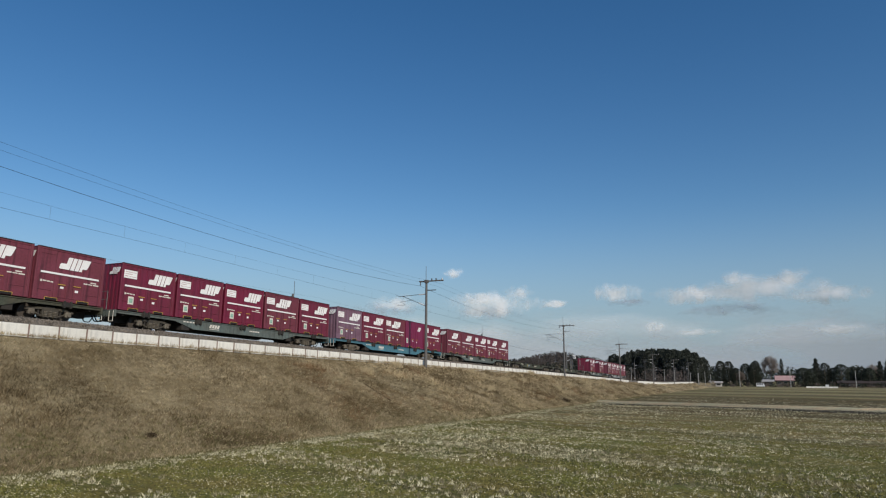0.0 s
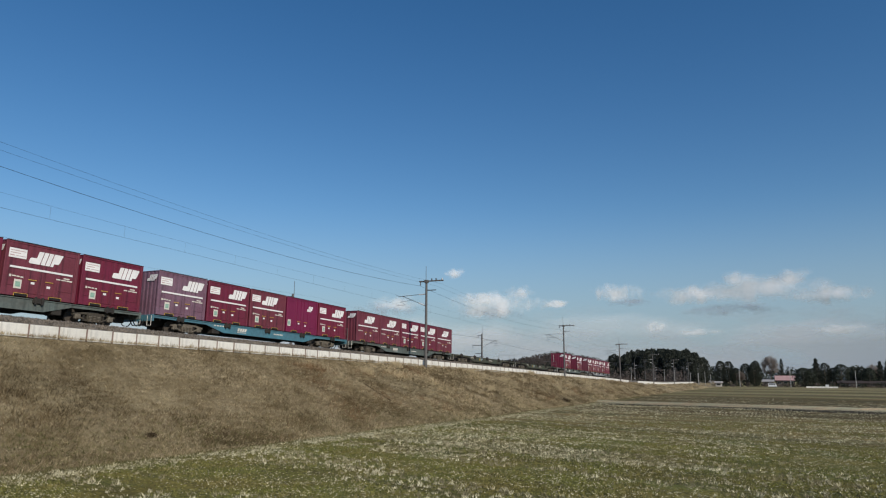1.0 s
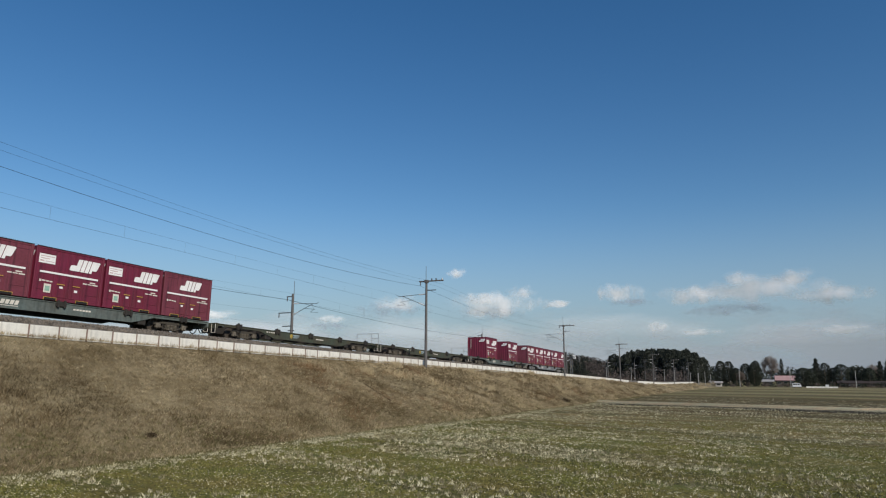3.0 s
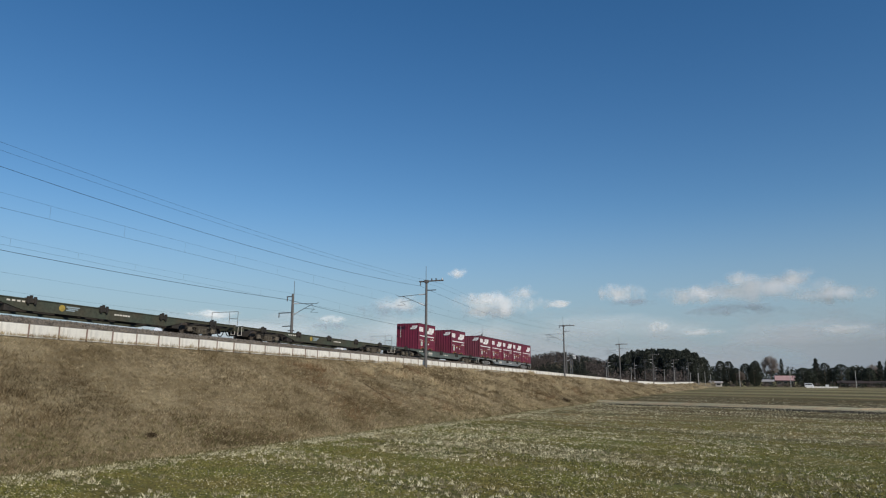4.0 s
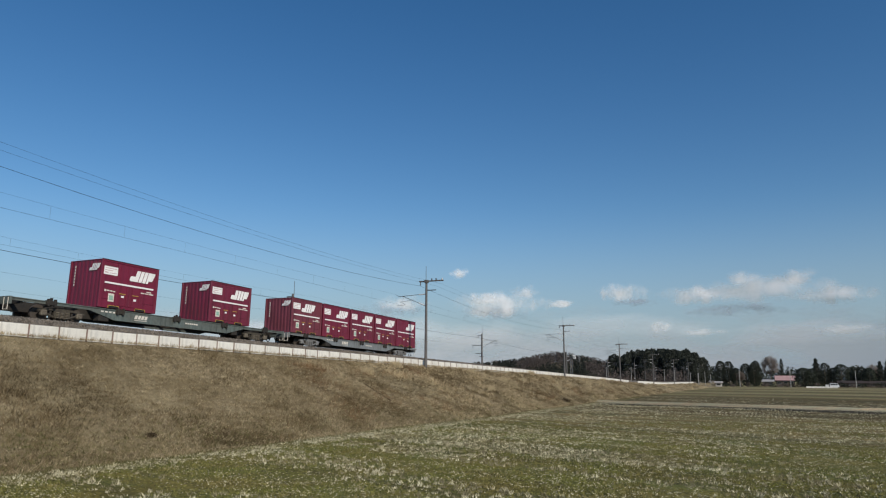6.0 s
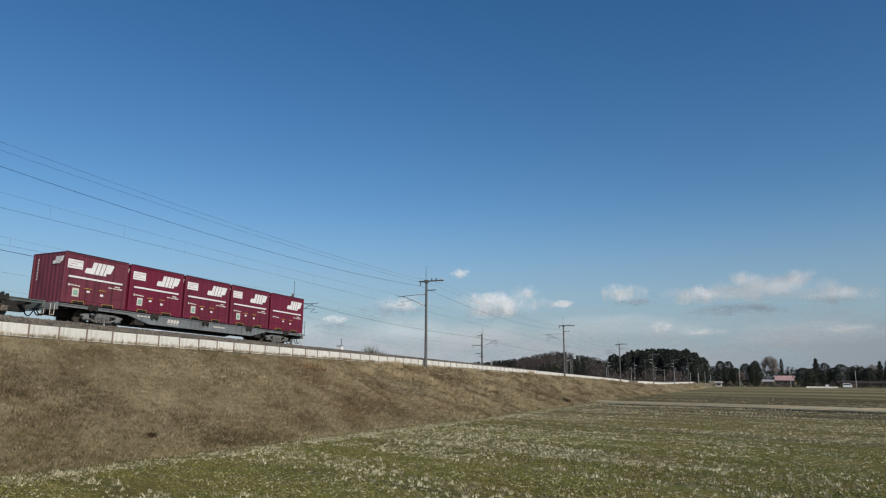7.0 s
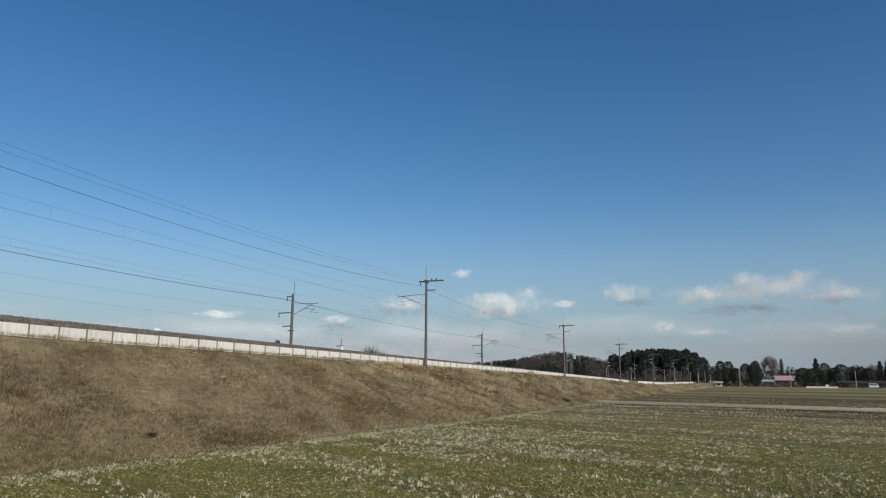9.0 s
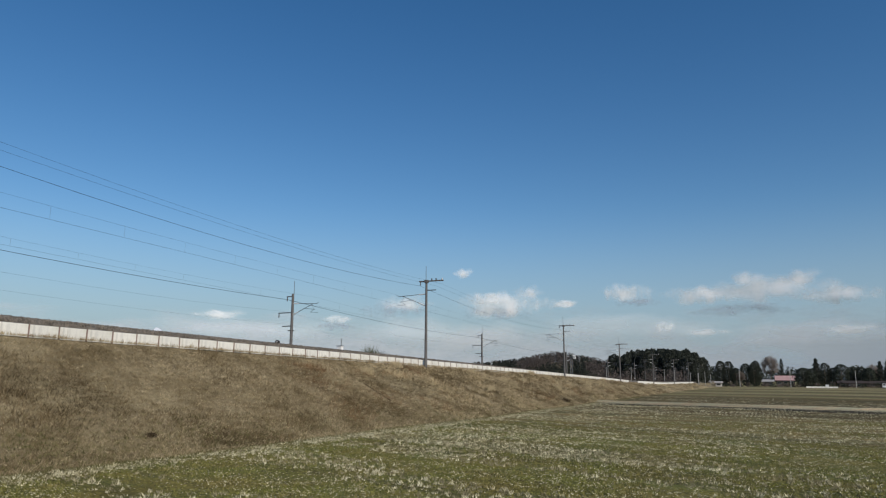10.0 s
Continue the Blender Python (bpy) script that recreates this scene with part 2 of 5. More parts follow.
# ---- materials of the land ----
def field_material():
    """Stubble fields in strips that run across the railway, with bands of bare, ploughed and pale ground and one
    painted line of shade.
    """
    m = bpy.data.materials.new("stubble_field")
    m.use_nodes = True
    nt = m.node_tree
    b = nt.nodes["Principled BSDF"]
    b.inputs["Roughness"].default_value = 0.95
    b.inputs["Specular IOR Level"].default_value = 0.2
    tc = nt.nodes.new("ShaderNodeTexCoord")
    sep = nt.nodes.new("ShaderNodeSeparateXYZ")
    nt.links.new(tc.outputs["Object"], sep.inputs[0])

    def maths(op, a, c):
        n = nt.nodes.new("ShaderNodeMath")
        n.operation = op
        for i, v in enumerate((a, c)):
            if isinstance(v, (int, float)):
                n.inputs[i].default_value = v
            else:
                nt.links.new(v, n.inputs[i])
        return n.outputs[0]

    def noise_of(scale, detail=4.0):
        n = nt.nodes.new("ShaderNodeTexNoise")
        n.inputs["Scale"].default_value, n.inputs["Detail"].default_value = scale, detail
        nt.links.new(tc.outputs["Object"], n.inputs["Vector"])
        return n.outputs["Fac"]

    along = maths("SUBTRACT", sep.outputs["X"], maths("MULTIPLY", maths("SUBTRACT", sep.outputs["Y"], 17.3), 0.386))
    wobble = maths("MULTIPLY", maths("SUBTRACT", noise_of(0.09), 0.5), 5.0)
    along = maths("ADD", along, wobble)
    ramp = nt.nodes.new("ShaderNodeValToRGB")
    ramp.color_ramp.interpolation = "LINEAR"
    nt.links.new(maths("DIVIDE", along, 400.0), ramp.inputs[0])
    green, straw, brown, pale, dull = (0.130, 0.132, 0.033), (0.172, 0.150, 0.056), (0.100, 0.082, 0.030), (0.44, 0.40, 0.25), (0.20, 0.19, 0.078)
    soft = (0.28, 0.25, 0.13)
    # near-black stops from 86.5 to 91 paint the shade of ditch and bund
    stops = [(0, green), (44, green), (50, straw), (70, straw), (74, brown), (85, brown), (86.5, (0.030, 0.024, 0.012)), (91, (0.030, 0.024, 0.012)), (92.5, pale), (100, pale), (103, brown), (140, brown),
             (146, soft), (156, dull), (170, brown), (181, soft), (198, dull), (208, brown), (226, dull), (246, soft), (262, brown), (276, dull), (300, soft), (326, dull), (352, soft), (398, dull)]
    el = ramp.color_ramp.elements
    while len(el) < len(stops):
        el.new(0.5)
    for e, (at, col) in zip(el, stops):
        e.position, e.color = at / 400.0, (*col, 1)
    # patches of green and straw, and fine litter
    patch = nt.nodes.new("ShaderNodeMapRange")
    patch.inputs["From Min"].default_value, patch.inputs["From Max"].default_value = 0.42, 0.62
    nt.links.new(noise_of(0.35), patch.inputs["Value"])
    mix = nt.nodes.new("ShaderNodeMix")
    mix.data_type = "RGBA"
    mix.blend_type = "MULTIPLY"
    mix.inputs["B"].default_value = (1.25, 1.02, 0.95, 1)
    nt.links.new(patch.outputs[0], mix.inputs["Factor"])
    nt.links.new(ramp.outputs[0], mix.inputs["A"])
    hsv = nt.nodes.new("ShaderNodeHueSaturation")
    # furrows and wheel marks, drawn out along the rows; stubble's shadow gaps darken their colour
    lane = nt.nodes.new("ShaderNodeCombineXYZ")
    nt.links.new(maths("MULTIPLY", along, 1.1), lane.inputs[0])
    nt.links.new(maths("MULTIPLY", sep.outputs["Y"], 0.05), lane.inputs[1])
    streak = nt.nodes.new("ShaderNodeTexNoise")
    streak.inputs["Scale"].default_value, streak.inputs["Detail"].default_value = 1.0, 5.0
    nt.links.new(lane.outputs[0], streak.inputs["Vector"])
    mix2 = nt.nodes.new("ShaderNodeMix")
    mix2.data_type = "RGBA"
    lanes = nt.nodes.new("ShaderNodeMapRange")
    lanes.inputs["From Min"].default_value, lanes.inputs["From Max"].default_value = 0.42, 0.66
    lanes.inputs["To Max"].default_value = 0.55
    nt.links.new(streak.outputs["Fac"], lanes.inputs["Value"])
    nt.links.new(lanes.outputs[0], mix2.inputs["Factor"])
    nt.links.new(mix.outputs["Result"], mix2.inputs["A"])
    mix2.inputs["B"].default_value = (0.075, 0.062, 0.026, 1)
    nt.links.new(mix2.outputs["Result"], hsv.inputs["Color"])
    broad = nt.nodes.new("ShaderNodeCombineXYZ")
    nt.links.new(maths("MULTIPLY", along, 0.22), broad.inputs[0])
    nt.links.new(maths("MULTIPLY", sep.outputs["Y"], 0.02), broad.inputs[1])
    wide = nt.nodes.new("ShaderNodeTexNoise")
    wide.inputs["Scale"].default_value, wide.inputs["Detail"].default_value = 1.0, 6.0
    nt.links.new(broad.outputs[0], wide.inputs["Vector"])
    worn = nt.nodes.new("ShaderNodeMapRange")
    worn.inputs["From Min"].default_value, worn.inputs["From Max"].default_value = 0.35, 0.65
    worn.inputs["To Min"].default_value, worn.inputs["To Max"].default_value = 0.72, 1.25
    nt.links.new(wide.outputs["Fac"], worn.inputs["Value"])
    speck = nt.nodes.new("ShaderNodeMapRange")
    speck.inputs["From Min"].default_value, speck.inputs["From Max"].default_value = 0.3, 0.7
    speck.inputs["To Min"].default_value, speck.inputs["To Max"].default_value = 0.30, 1.75
    nt.links.new(noise_of(8.0, 6.0), speck.inputs["Value"])
    nt.links.new(maths("MULTIPLY", speck.outputs[0], worn.outputs[0]), hsv.inputs["Value"])
    nt.links.new(hsv.outputs[0], b.inputs["Base Color"])
    bp = nt.nodes.new("ShaderNodeBump")
    bp.inputs["Strength"].default_value, bp.inputs["Distance"].default_value = 0.6, 0.06
    nt.links.new(noise_of(7.0, 5.0), bp.inputs["Height"])
    nt.links.new(bp.outputs[0], b.inputs["Normal"])
    return m


M_FIELD = field_material()
M_DRYGRASS = material("dry_grass", (0.43, 0.355, 0.225), 0.9, vary=0.5, scale=0.42, second=(0.195, 0.145, 0.076), grain=3.5, island=0.10, spec=0.2)
M_PALEGRASS = material("pale_dry_grass", (0.56, 0.455, 0.28), 0.9, vary=0.2, scale=0.3, island=0.35, spec=0.2)
M_STUBBLE = material("rice_stubble", (0.66, 0.61, 0.43), 0.85, vary=0.35, scale=0.3, second=(0.46, 0.41, 0.25), grain=3, island=0.4, spec=0.2)
M_GRASS = material("short_green_grass", (0.178, 0.180, 0.048), 0.85, vary=0.4, scale=0.45, second=(0.200, 0.168, 0.062), grain=3, island=0.4, spec=0.2)


# ---- ground, embankment, tracks ----
def build_ground():
    xs = np.unique(np.concatenate([np.linspace(-4500, -60, 12), np.linspace(-60, 220, 141), np.linspace(220, 4800, 24)]))
    ys = np.unique(np.concatenate([np.linspace(-4500, -60, 12), np.linspace(-60, 60, 61), np.linspace(60, 4800, 20)]))
    verts = []
    for y in ys:
        for x in xs:
            z = 0.0
            if -60 < x < 220 and -60 < y < 60:
                z = 0.05 * noise.noise((x * 0.3, y * 0.3, 0)) + 0.02 * noise.noise((x, y, 3))
                u = x - 0.386 * (y - 17.3)
                z += 0.22 * math.exp(-((u - 96) / 2.5) ** 2) + 0.16 * math.exp(-((u - 143) / 3) ** 2)
            verts.append((x, y, z))
    nx = len(xs)
    faces = [(j * nx + i, j * nx + i + 1, (j + 1) * nx + i + 1, (j + 1) * nx + i) for j in range(len(ys) - 1) for i in range(nx - 1)]
    ob = new("ground", raw_mesh("ground", verts, faces, M_FIELD))
    tagged(ob, "flat winter rice fields with green-brown stubble in strips", "field", kind="structure")


def build_embankment():
    xs = list(np.arange(-260, 260, 1.0)) + list(np.arange(260, 900, 8.0))
    verts, faces, k = [], [], 0
    steps = 14
    for x in xs:
        zs = wall_z(x) - 0.5
        fy = foot_y(x)
        row = []
        for i in range(steps + 1):
            f = i / steps
            y = fy + (WALL_Y + 0.1 - fy) * f
            z = -0.15 + (zs + 0.15) * (f ** 0.93)
            n = slope_bumps(x, y)
            row.append((x, y, z + n * min(1.0, f * 8, (1 - f) * 4)))
        row += [(x, WALL_Y + 0.3, zs), (x, 46.2, zs), (x, 55.0, -0.2)]
        k = len(row)
        verts += row
    for j in range(len(xs) - 1):
        for i in range(k - 1):
            faces.append((j * k + i, (j + 1) * k + i, (j + 1) * k + i + 1, j * k + i + 1))
    ob = new("embankment", raw_mesh("embankment", verts, [f[::-1] for f in faces], M_EARTH))
    ob.data.polygons.foreach_set("use_smooth", [True] * len(ob.data.polygons))
    tagged(ob, "high railway embankment of brown earth under dry grass", "embankment", kind="structure")


def build_ballast():
    """The stone bed of both tracks, rough on its surface."""
    xs = list(np.arange(-260, 15, 1.5)) + list(np.arange(15, 60, 0.16)) + list(np.arange(60, 110, 0.35)) + list(np.arange(110, 200, 1.0)) + list(np.arange(200, 900, 12.0))
    prof = [(28.95, -9), (28.95, 0.04), (29.2, 0.16), (29.5, 0.30), (29.95, 0.40), (30.4, -0.03), (30.8, -0.06), (31.2, -0.12), (32.0, -0.18), (33.0, -0.18), (33.8, -0.35), (36, -0.5),
            (38.6, -0.35), (39.2, -0.18), (41.2, -0.18), (42.0, -0.4), (44.8, -0.8), (45.6, -2.5)]
    verts, faces = [], []
    rnd = random.Random(3)
    for x in xs:
        for i, (y, h) in enumerate(prof):
            if h == -9:
                z = wall_z(x) - 0.52
            elif y < 30:
                z = wall_z(x) + h * max(0.25, 1 - x / 150) + rnd.uniform(-0.035, 0.05)
                z = min(z, rail_z(x) + 0.03)
            else:
                z = rail_z(x) + h + rnd.uniform(-0.03, 0.03)
            verts.append((x, y, z))
    k = len(prof)
    for j in range(len(xs) - 1):
        for i in range(k - 1):
            faces.append((j * k + i, j * k + i + 1, (j + 1) * k + i + 1, (j + 1) * k + i))
    ob = new("ballast_bed", raw_mesh("ballast_bed", verts, faces, M_BALLAST))
    tagged(ob, "grey-brown crushed stone ballast of a double track", "ballast", kind="structure")


def build_rails():
    for y0, nm in ((TRACK_Y, "near"), (FAR_TRACK_Y, "far")):
        track = new("railway_track")
        tagged(track, "straight narrow-gauge track, brown steel rails on concrete sleepers", "railway track", kind="structure")
        for side in (-0.553, 0.553):
            bm = bmesh.new()
            xs = [-260, -100, 0, 60, 120, 168, 172, 178, 184, 190, 200, 300, 500, 880]
            sec = [(-0.065, -0.15), (0.065, -0.15), (0.065, -0.13), (0.012, -0.11), (0.012, -0.04), (0.033, -0.035), (0.033, 0), (-0.033, 0), (-0.033, -0.035), (-0.012, -0.04), (-0.012, -0.11), (-0.065, -0.13)]
            rings = [[bm.verts.new((x, y0 + side + a, rail_z(x) + c)) for a, c in sec] for x in xs]
            for r0, r1 in zip(rings, rings[1:]):
                for i in range(len(sec)):
                    bm.faces.new((r0[i], r0[(i + 1) % len(sec)], r1[(i + 1) % len(sec)], r1[i]))
            part("rail", bm, M_RAIL, track)
        bm = bmesh.new()
        x = -40.0
        while x < 190:
            shape_box(bm, x - 0.12, x + 0.12, y0 - 1.0, y0 + 1.0, rail_z(x) - 0.28, rail_z(x) - 0.152)
            x += 0.62
        tagged(part("sleepers", bm, M_SLEEPER, track), kind="stuff")


def build_panel_wall():
    """White concrete panels between thin rusty posts, along the shoulder."""
    pitch = 1.4175
    wall = new("panel_wall")
    tagged(wall, "low white concrete panel wall holding the ballast on the embankment shoulder", "retaining wall", kind="structure")
    bm = bmesh.new()
    shape_box(bm, 0.035, pitch - 0.035, -0.04, 0.04, -0.56, 0.0)
    panel_mesh = to_mesh("panel", bm, M_PANEL, bevel=0.008)
    bm = bmesh.new()
    shape_box(bm, -0.033, 0.033, -0.05, 0.03, -0.6, 0.012)
    post_mesh = to_mesh("post", bm, M_POST)
    rnd = random.Random(8)
    x = 19.45 - pitch * 30
    first = True
    while x < 158.5:
        if x > -24:
            ang = math.degrees(math.atan2(wall_z(x + pitch) - wall_z(x), pitch))
            p = new("panel", panel_mesh)
            p.parent = wall
            p.matrix_basis = pose(x, WALL_Y + rnd.uniform(-0.012, 0.012), wall_z(x) + rnd.uniform(-0.012, 0.01), rnd.uniform(-1.2, 1.2), -ang, 0)
            q = new("post", post_mesh)
            q.parent = wall
            q.matrix_basis = pose(x, WALL_Y, wall_z(x))
        x += pitch
    far = new("far_panel_wall")
    tagged(far, "distant low white wall beside the level track", "retaining wall", kind="structure")
    bm = bmesh.new()
    shape_box(bm, 0.03, 3.97, -0.06, 0.06, -0.6, 0.02)
    far_mesh = to_mesh("panel", bm, M_PANEL)
    for i in range(33):
        x = 171 + i * 4.0
        p = new("panel", far_mesh)
        p.parent = far
        p.matrix_basis = pose(x, WALL_Y - 0.2, wall_z(x))


def build_stones():
    """Loose crushed stones on the bank behind the wall."""
    rng = np.random.default_rng(77)
    n = 13000
    x = 14 + 75 * rng.random(n) ** 1.4
    y = rng.uniform(28.97, 30.3, n)
    h = np.interp(y, [28.95, 29.2, 29.5, 29.95, 30.4], [0.04, 0.16, 0.30, 0.40, 0.36])
    z = np.array([min(wall_z(a) + b * max(0.25, 1 - a / 150), rail_z(a) + 0.02) for a, b in zip(x, h)])
    c = np.c_[x, y, z + 0.01]
    r = rng.uniform(0.035, 0.075, (n, 1))
    way = np.array([(1, 0, 0), (-1, 0, 0), (0, 1, 0), (0, -1, 0), (0, 0, 1), (0, 0, -1)], float)
    v = c[:, None, :] + way[None] * r[:, None, :] * rng.uniform(0.55, 1.2, (n, 6, 1)) + rng.normal(0, 0.008, (n, 6, 3))
    tri = np.array([(0, 2, 4), (2, 1, 4), (1, 3, 4), (3, 0, 4), (2, 0, 5), (1, 2, 5), (3, 1, 5), (0, 3, 5)])
    f = (np.arange(n) * 6)[:, None, None] + tri[None]
    tagged(new("ballast_stones", raw_mesh("ballast_stones", v.reshape(-1, 3), f.reshape(-1, 3), M_STONE)), "loose grey-brown crushed ballast stones along the track", "stones", kind="stuff")


M_STONE = material("crushed_stone", (0.165, 0.140, 0.112), 0.95, vary=0.25, scale=0.5, island=0.5)
build_stones()
build_ground()
build_embankment()
build_ballast()
build_rails()
build_panel_wall()


# ---- overhead line ----
def near_pole(x):
    """A concrete pole beside the near track: feeder arm on top, bracket over the track."""
    z = wall_z(x) - 0.5
    base = new("catenary_pole")
    base.matrix_basis = pose(x, 28.45, z)
    tagged(base, "slim grey concrete railway catenary pole with feeder arm and bracket", "catenary pole", "catenary poles")
    h = 7.85
    bm = bmesh.new()
    shape_rod(bm, (0, 0, -0.6), (0, 0, h), 0.14, 0.10, 12)
    part("shaft", bm, M_POLE, base, smooth=False)
    bm = bmesh.new()
    shape_rod(bm, (0, 0.05, h - 0.5), (0, 0.05, h + 1.35), 0.03, 0.02, 6)
    part("lightning_rod", bm, M_STEEL, base)
    boxes("feeder_arm", [(-0.06, 0.06, -1.75, 0.75, h - 0.14, h - 0.02), (-0.16, 0.16, -0.16, 0.16, h - 0.24, h + 0.04)], M_POLE, base, bevel=0.01)
    boxes("lower_arm", [(-0.04, 0.04, -1.0, 0.1, h - 0.98, h - 0.90)], M_STEEL, base)
    for y in (-0.55, -1.0, -1.62):
        bm = bmesh.new()
        for i in range(3):
            shape_rod(bm, (0, y, h - 0.02 + i * 0.06), (0, y, h + 0.035 + i * 0.06), 0.075, 0.05, 8)
        part("insulator", bm, M_INSUL if y < -1.5 else M_STEEL, base)
    bm = bmesh.new()
    shape_rod(bm, (0, 0.62, h - 0.14), (0, 0.62, h - 0.45), 0.05, 0.05, 8)
    part("insulator", bm, M_STEEL, base)
    bracket(base, 1, h - 1.28, h - 2.35)
    return base


def bracket(base, side, top, low):
    """The hinged bracket that carries the contact wire; side: which way it reaches."""
    bm = bmesh.new()
    shape_rod(bm, (0, 0.75 * side, top - 0.02), (0, 2.9 * side, top - 0.12), 0.026, 0.026, 6)
    shape_rod(bm, (0, 2.9 * side, top - 0.12), (0, 3.15 * side, top + 0.02), 0.02, 0.02, 6)
    part("bracket_tube", bm, M_STEEL, base)
    bm = bmesh.new()
    shape_rod(bm, (0, 0.75 * side, low + 0.25), (0, 2.55 * side, top - 0.08), 0.028, 0.028, 6)
    part("bracket_stay", bm, M_STEEL, base)
    bm = bmesh.new()
    shape_rod(bm, (0, 1.35 * side, low + 0.58), (0, 2.75 * side, low + 0.42), 0.02, 0.02, 6)
    part("registration_tube", bm, M_STEEL, base)
    bm = bmesh.new()
    shape_rod(bm, (0, 2.65 * side, low + 0.44), (0, 2.2 * side, low + 0.16), 0.016, 0.016, 6)
    shape_rod(bm, (0, 2.2 * side, low + 0.16), (0, 3.1 * side, low + 0.10), 0.016, 0.016, 6)
    part("steady_arm", bm, M_STEEL, base)
    bm = bmesh.new()
    shape_rod(bm, (0, 2.3 * side, top - 0.10), (0, 2.6 * side, low + 0.44), 0.012, 0.012, 5)
    part("drop_rod", bm, M_STEEL, base)
    for z0, z1 in ((top, top - 0.02), (low, low + 0.25)):
        bm = bmesh.new()
        shape_rod(bm, (0, 0.13 * side, z0), (0, 0.75 * side, z1), 0.055, 0.055, 8)
        part("insulator", bm, M_INSUL, base)


def far_pole(x):
    """A pole behind the far track, with arms to the rear."""
    z = rail_z(x) - 0.7
    base = new("catenary_pole")
    base.matrix_basis = pose(x, 43.1, z)
    tagged(base, "grey concrete catenary pole with several rear arms, beside far track", "catenary pole", "catenary poles")
    h = 7.15
    bm = bmesh.new()
    shape_rod(bm, (0, 0, -0.6), (0, 0, h), 0.165, 0.125, 12)
    part("shaft", bm, M_POLE, base)
    bm = bmesh.new()
    shape_rod(bm, (0, -0.12, h - 0.4), (0, -0.12, h + 1.3), 0.03, 0.02, 6)
    part("lightning_rod", bm, M_STEEL, base)
    for z0, reach in ((h - 0.32, 0.75), (h - 1.95, 1.7), (h - 3.3, 1.15), (h - 3.75, 0.45)):
        boxes("rear_arm", [(-0.045, 0.045, -0.3 if z0 < h - 3.5 else 0.0, reach, z0, z0 + 0.09)], M_STEEL, base)
        if reach > 0.5 and z0 > h - 3:
            bm = bmesh.new()
            shape_rod(bm, (0, reach - 0.06, z0), (0, reach - 0.06, z0 - 0.42), 0.05, 0.05, 8)
            part("insulator", bm, M_STEEL, base)
    boxes("plate", [(-0.212, -0.202, -0.12, 0.12, h - 5.7, h - 5.4)], M_WHITE, base, "small blank white plate")
    bracket(base, -1, h - 1.0, h - 2.1)
    return base


NEAR_POLES = [9.3, 57.2, 105.0, 149.0, 195.0, 240.0, 285.0, 330.0]
FAR_POLES = [8.0, 56.4, 107.6, 161.0, 207.0, 252.0, 300.0]


def wire(name, label, y, height, sag, r, poles, hangers=None):
    """One wire from pole to pole, hanging a little in each span; hangers: height of a second wire below it."""
    base = new(name)
    base.matrix_basis = pose(poles[0], y, rail_z(poles[0]))
    tagged(base, label, "overhead wire", "overhead wires")
    org = Vector((poles[0], y, rail_z(poles[0])))
    bm, bh = bmesh.new(), bmesh.new()
    for a, b in zip(poles, poles[1:]):
        pts = []
        for i in range(13):
            f = i / 12
            x = a + (b - a) * f
            z = (rail_z(a) * (1 - f) + rail_z(b) * f) + height - sag * 4 * f * (1 - f)
            pts.append(Vector((x, y, z)) - org)
        for p, q in zip(pts, pts[1:]):
            shape_rod(bm, p, q, r, r, 4, caps=False)
        if hangers:
            for f in np.linspace(0.08, 0.92, 10):
                x = a + (b - a) * f
                zr = rail_z(a) * (1 - f) + rail_z(b) * f
                z = zr + height - sag * 4 * f * (1 - f)
                shape_rod(bh, Vector((x, y, z)) - org, Vector((x, y, zr + hangers)) - org, 0.004, 0.004, 3, caps=False)
    part("strand", bm, M_WIRE, base)
    if hangers:
        tagged(part("droppers", bh, M_WIRE, base), kind="stuff")
    else:
        bh.free()


for px in NEAR_POLES:
    near_pole(px)
for px in FAR_POLES:
    far_pole(px)
LEFT_NEAR = [-38.7] + NEAR_POLES
LEFT_FAR = [-42.0] + FAR_POLES
wire("feeder_wire", "thin grey feeder wire on the pole tops", 26.85, 6.72, 0.63, 0.0050, LEFT_NEAR)
wire("feeder_wire", "thin grey feeder wire on the pole tops", 27.45, 6.56, 0.52, 0.0050, LEFT_NEAR)
wire("feeder_wire", "dark heavy feeder wire on the pole tops", 29.07, 6.62, 0.84, 0.010, LEFT_NEAR)
wire("catenary_wire", "sagging messenger wire with thin droppers", TRACK_Y, 6.05, 0.28, 0.0042, LEFT_NEAR, 5.15)
wire("contact_wire", "level copper contact wire over the near track", TRACK_Y, 5.15, 0.0, 0.0062, LEFT_NEAR)
wire("feeder_wire", "dark heavy feeder wire behind the far track", 43.8, 5.9, 0.48, 0.016, LEFT_FAR)
wire("catenary_wire", "sagging messenger wire with thin droppers", FAR_TRACK_Y, 5.95, 0.45, 0.0036, LEFT_FAR, 5.1)
wire("contact_wire", "level copper contact wire over the far track", FAR_TRACK_Y, 5.1, 0.02, 0.005, LEFT_FAR)
wire("signal_cable", "thin cable on the lower pole arms", 44.5, 4.75, 0.6, 0.0045, LEFT_FAR)
wire("signal_cable", "thin cable on the lower pole arms", 44.2, 3.45, 0.5, 0.004, LEFT_FAR)


# ---- the freight train ----
def slanted(bm, x, z, w, h, y, outline, deep=0.004, across=False):
    """A thin plate that leans to the right; outline: its corners as shares of the width and height."""
    lean = 0.28 * h
    rings = []
    for dy in (deep, 0.0):
        ring = []
        for a, c in outline:
            u, v = x + a * w + lean * c, z + c * h
            ring.append(bm.verts.new((y - dy, -u, v) if across else (u, y - dy, v)))
        rings.append(ring)
    n = len(outline)
    bm.faces.new(rings[0])
    bm.faces.new(rings[1][::-1])
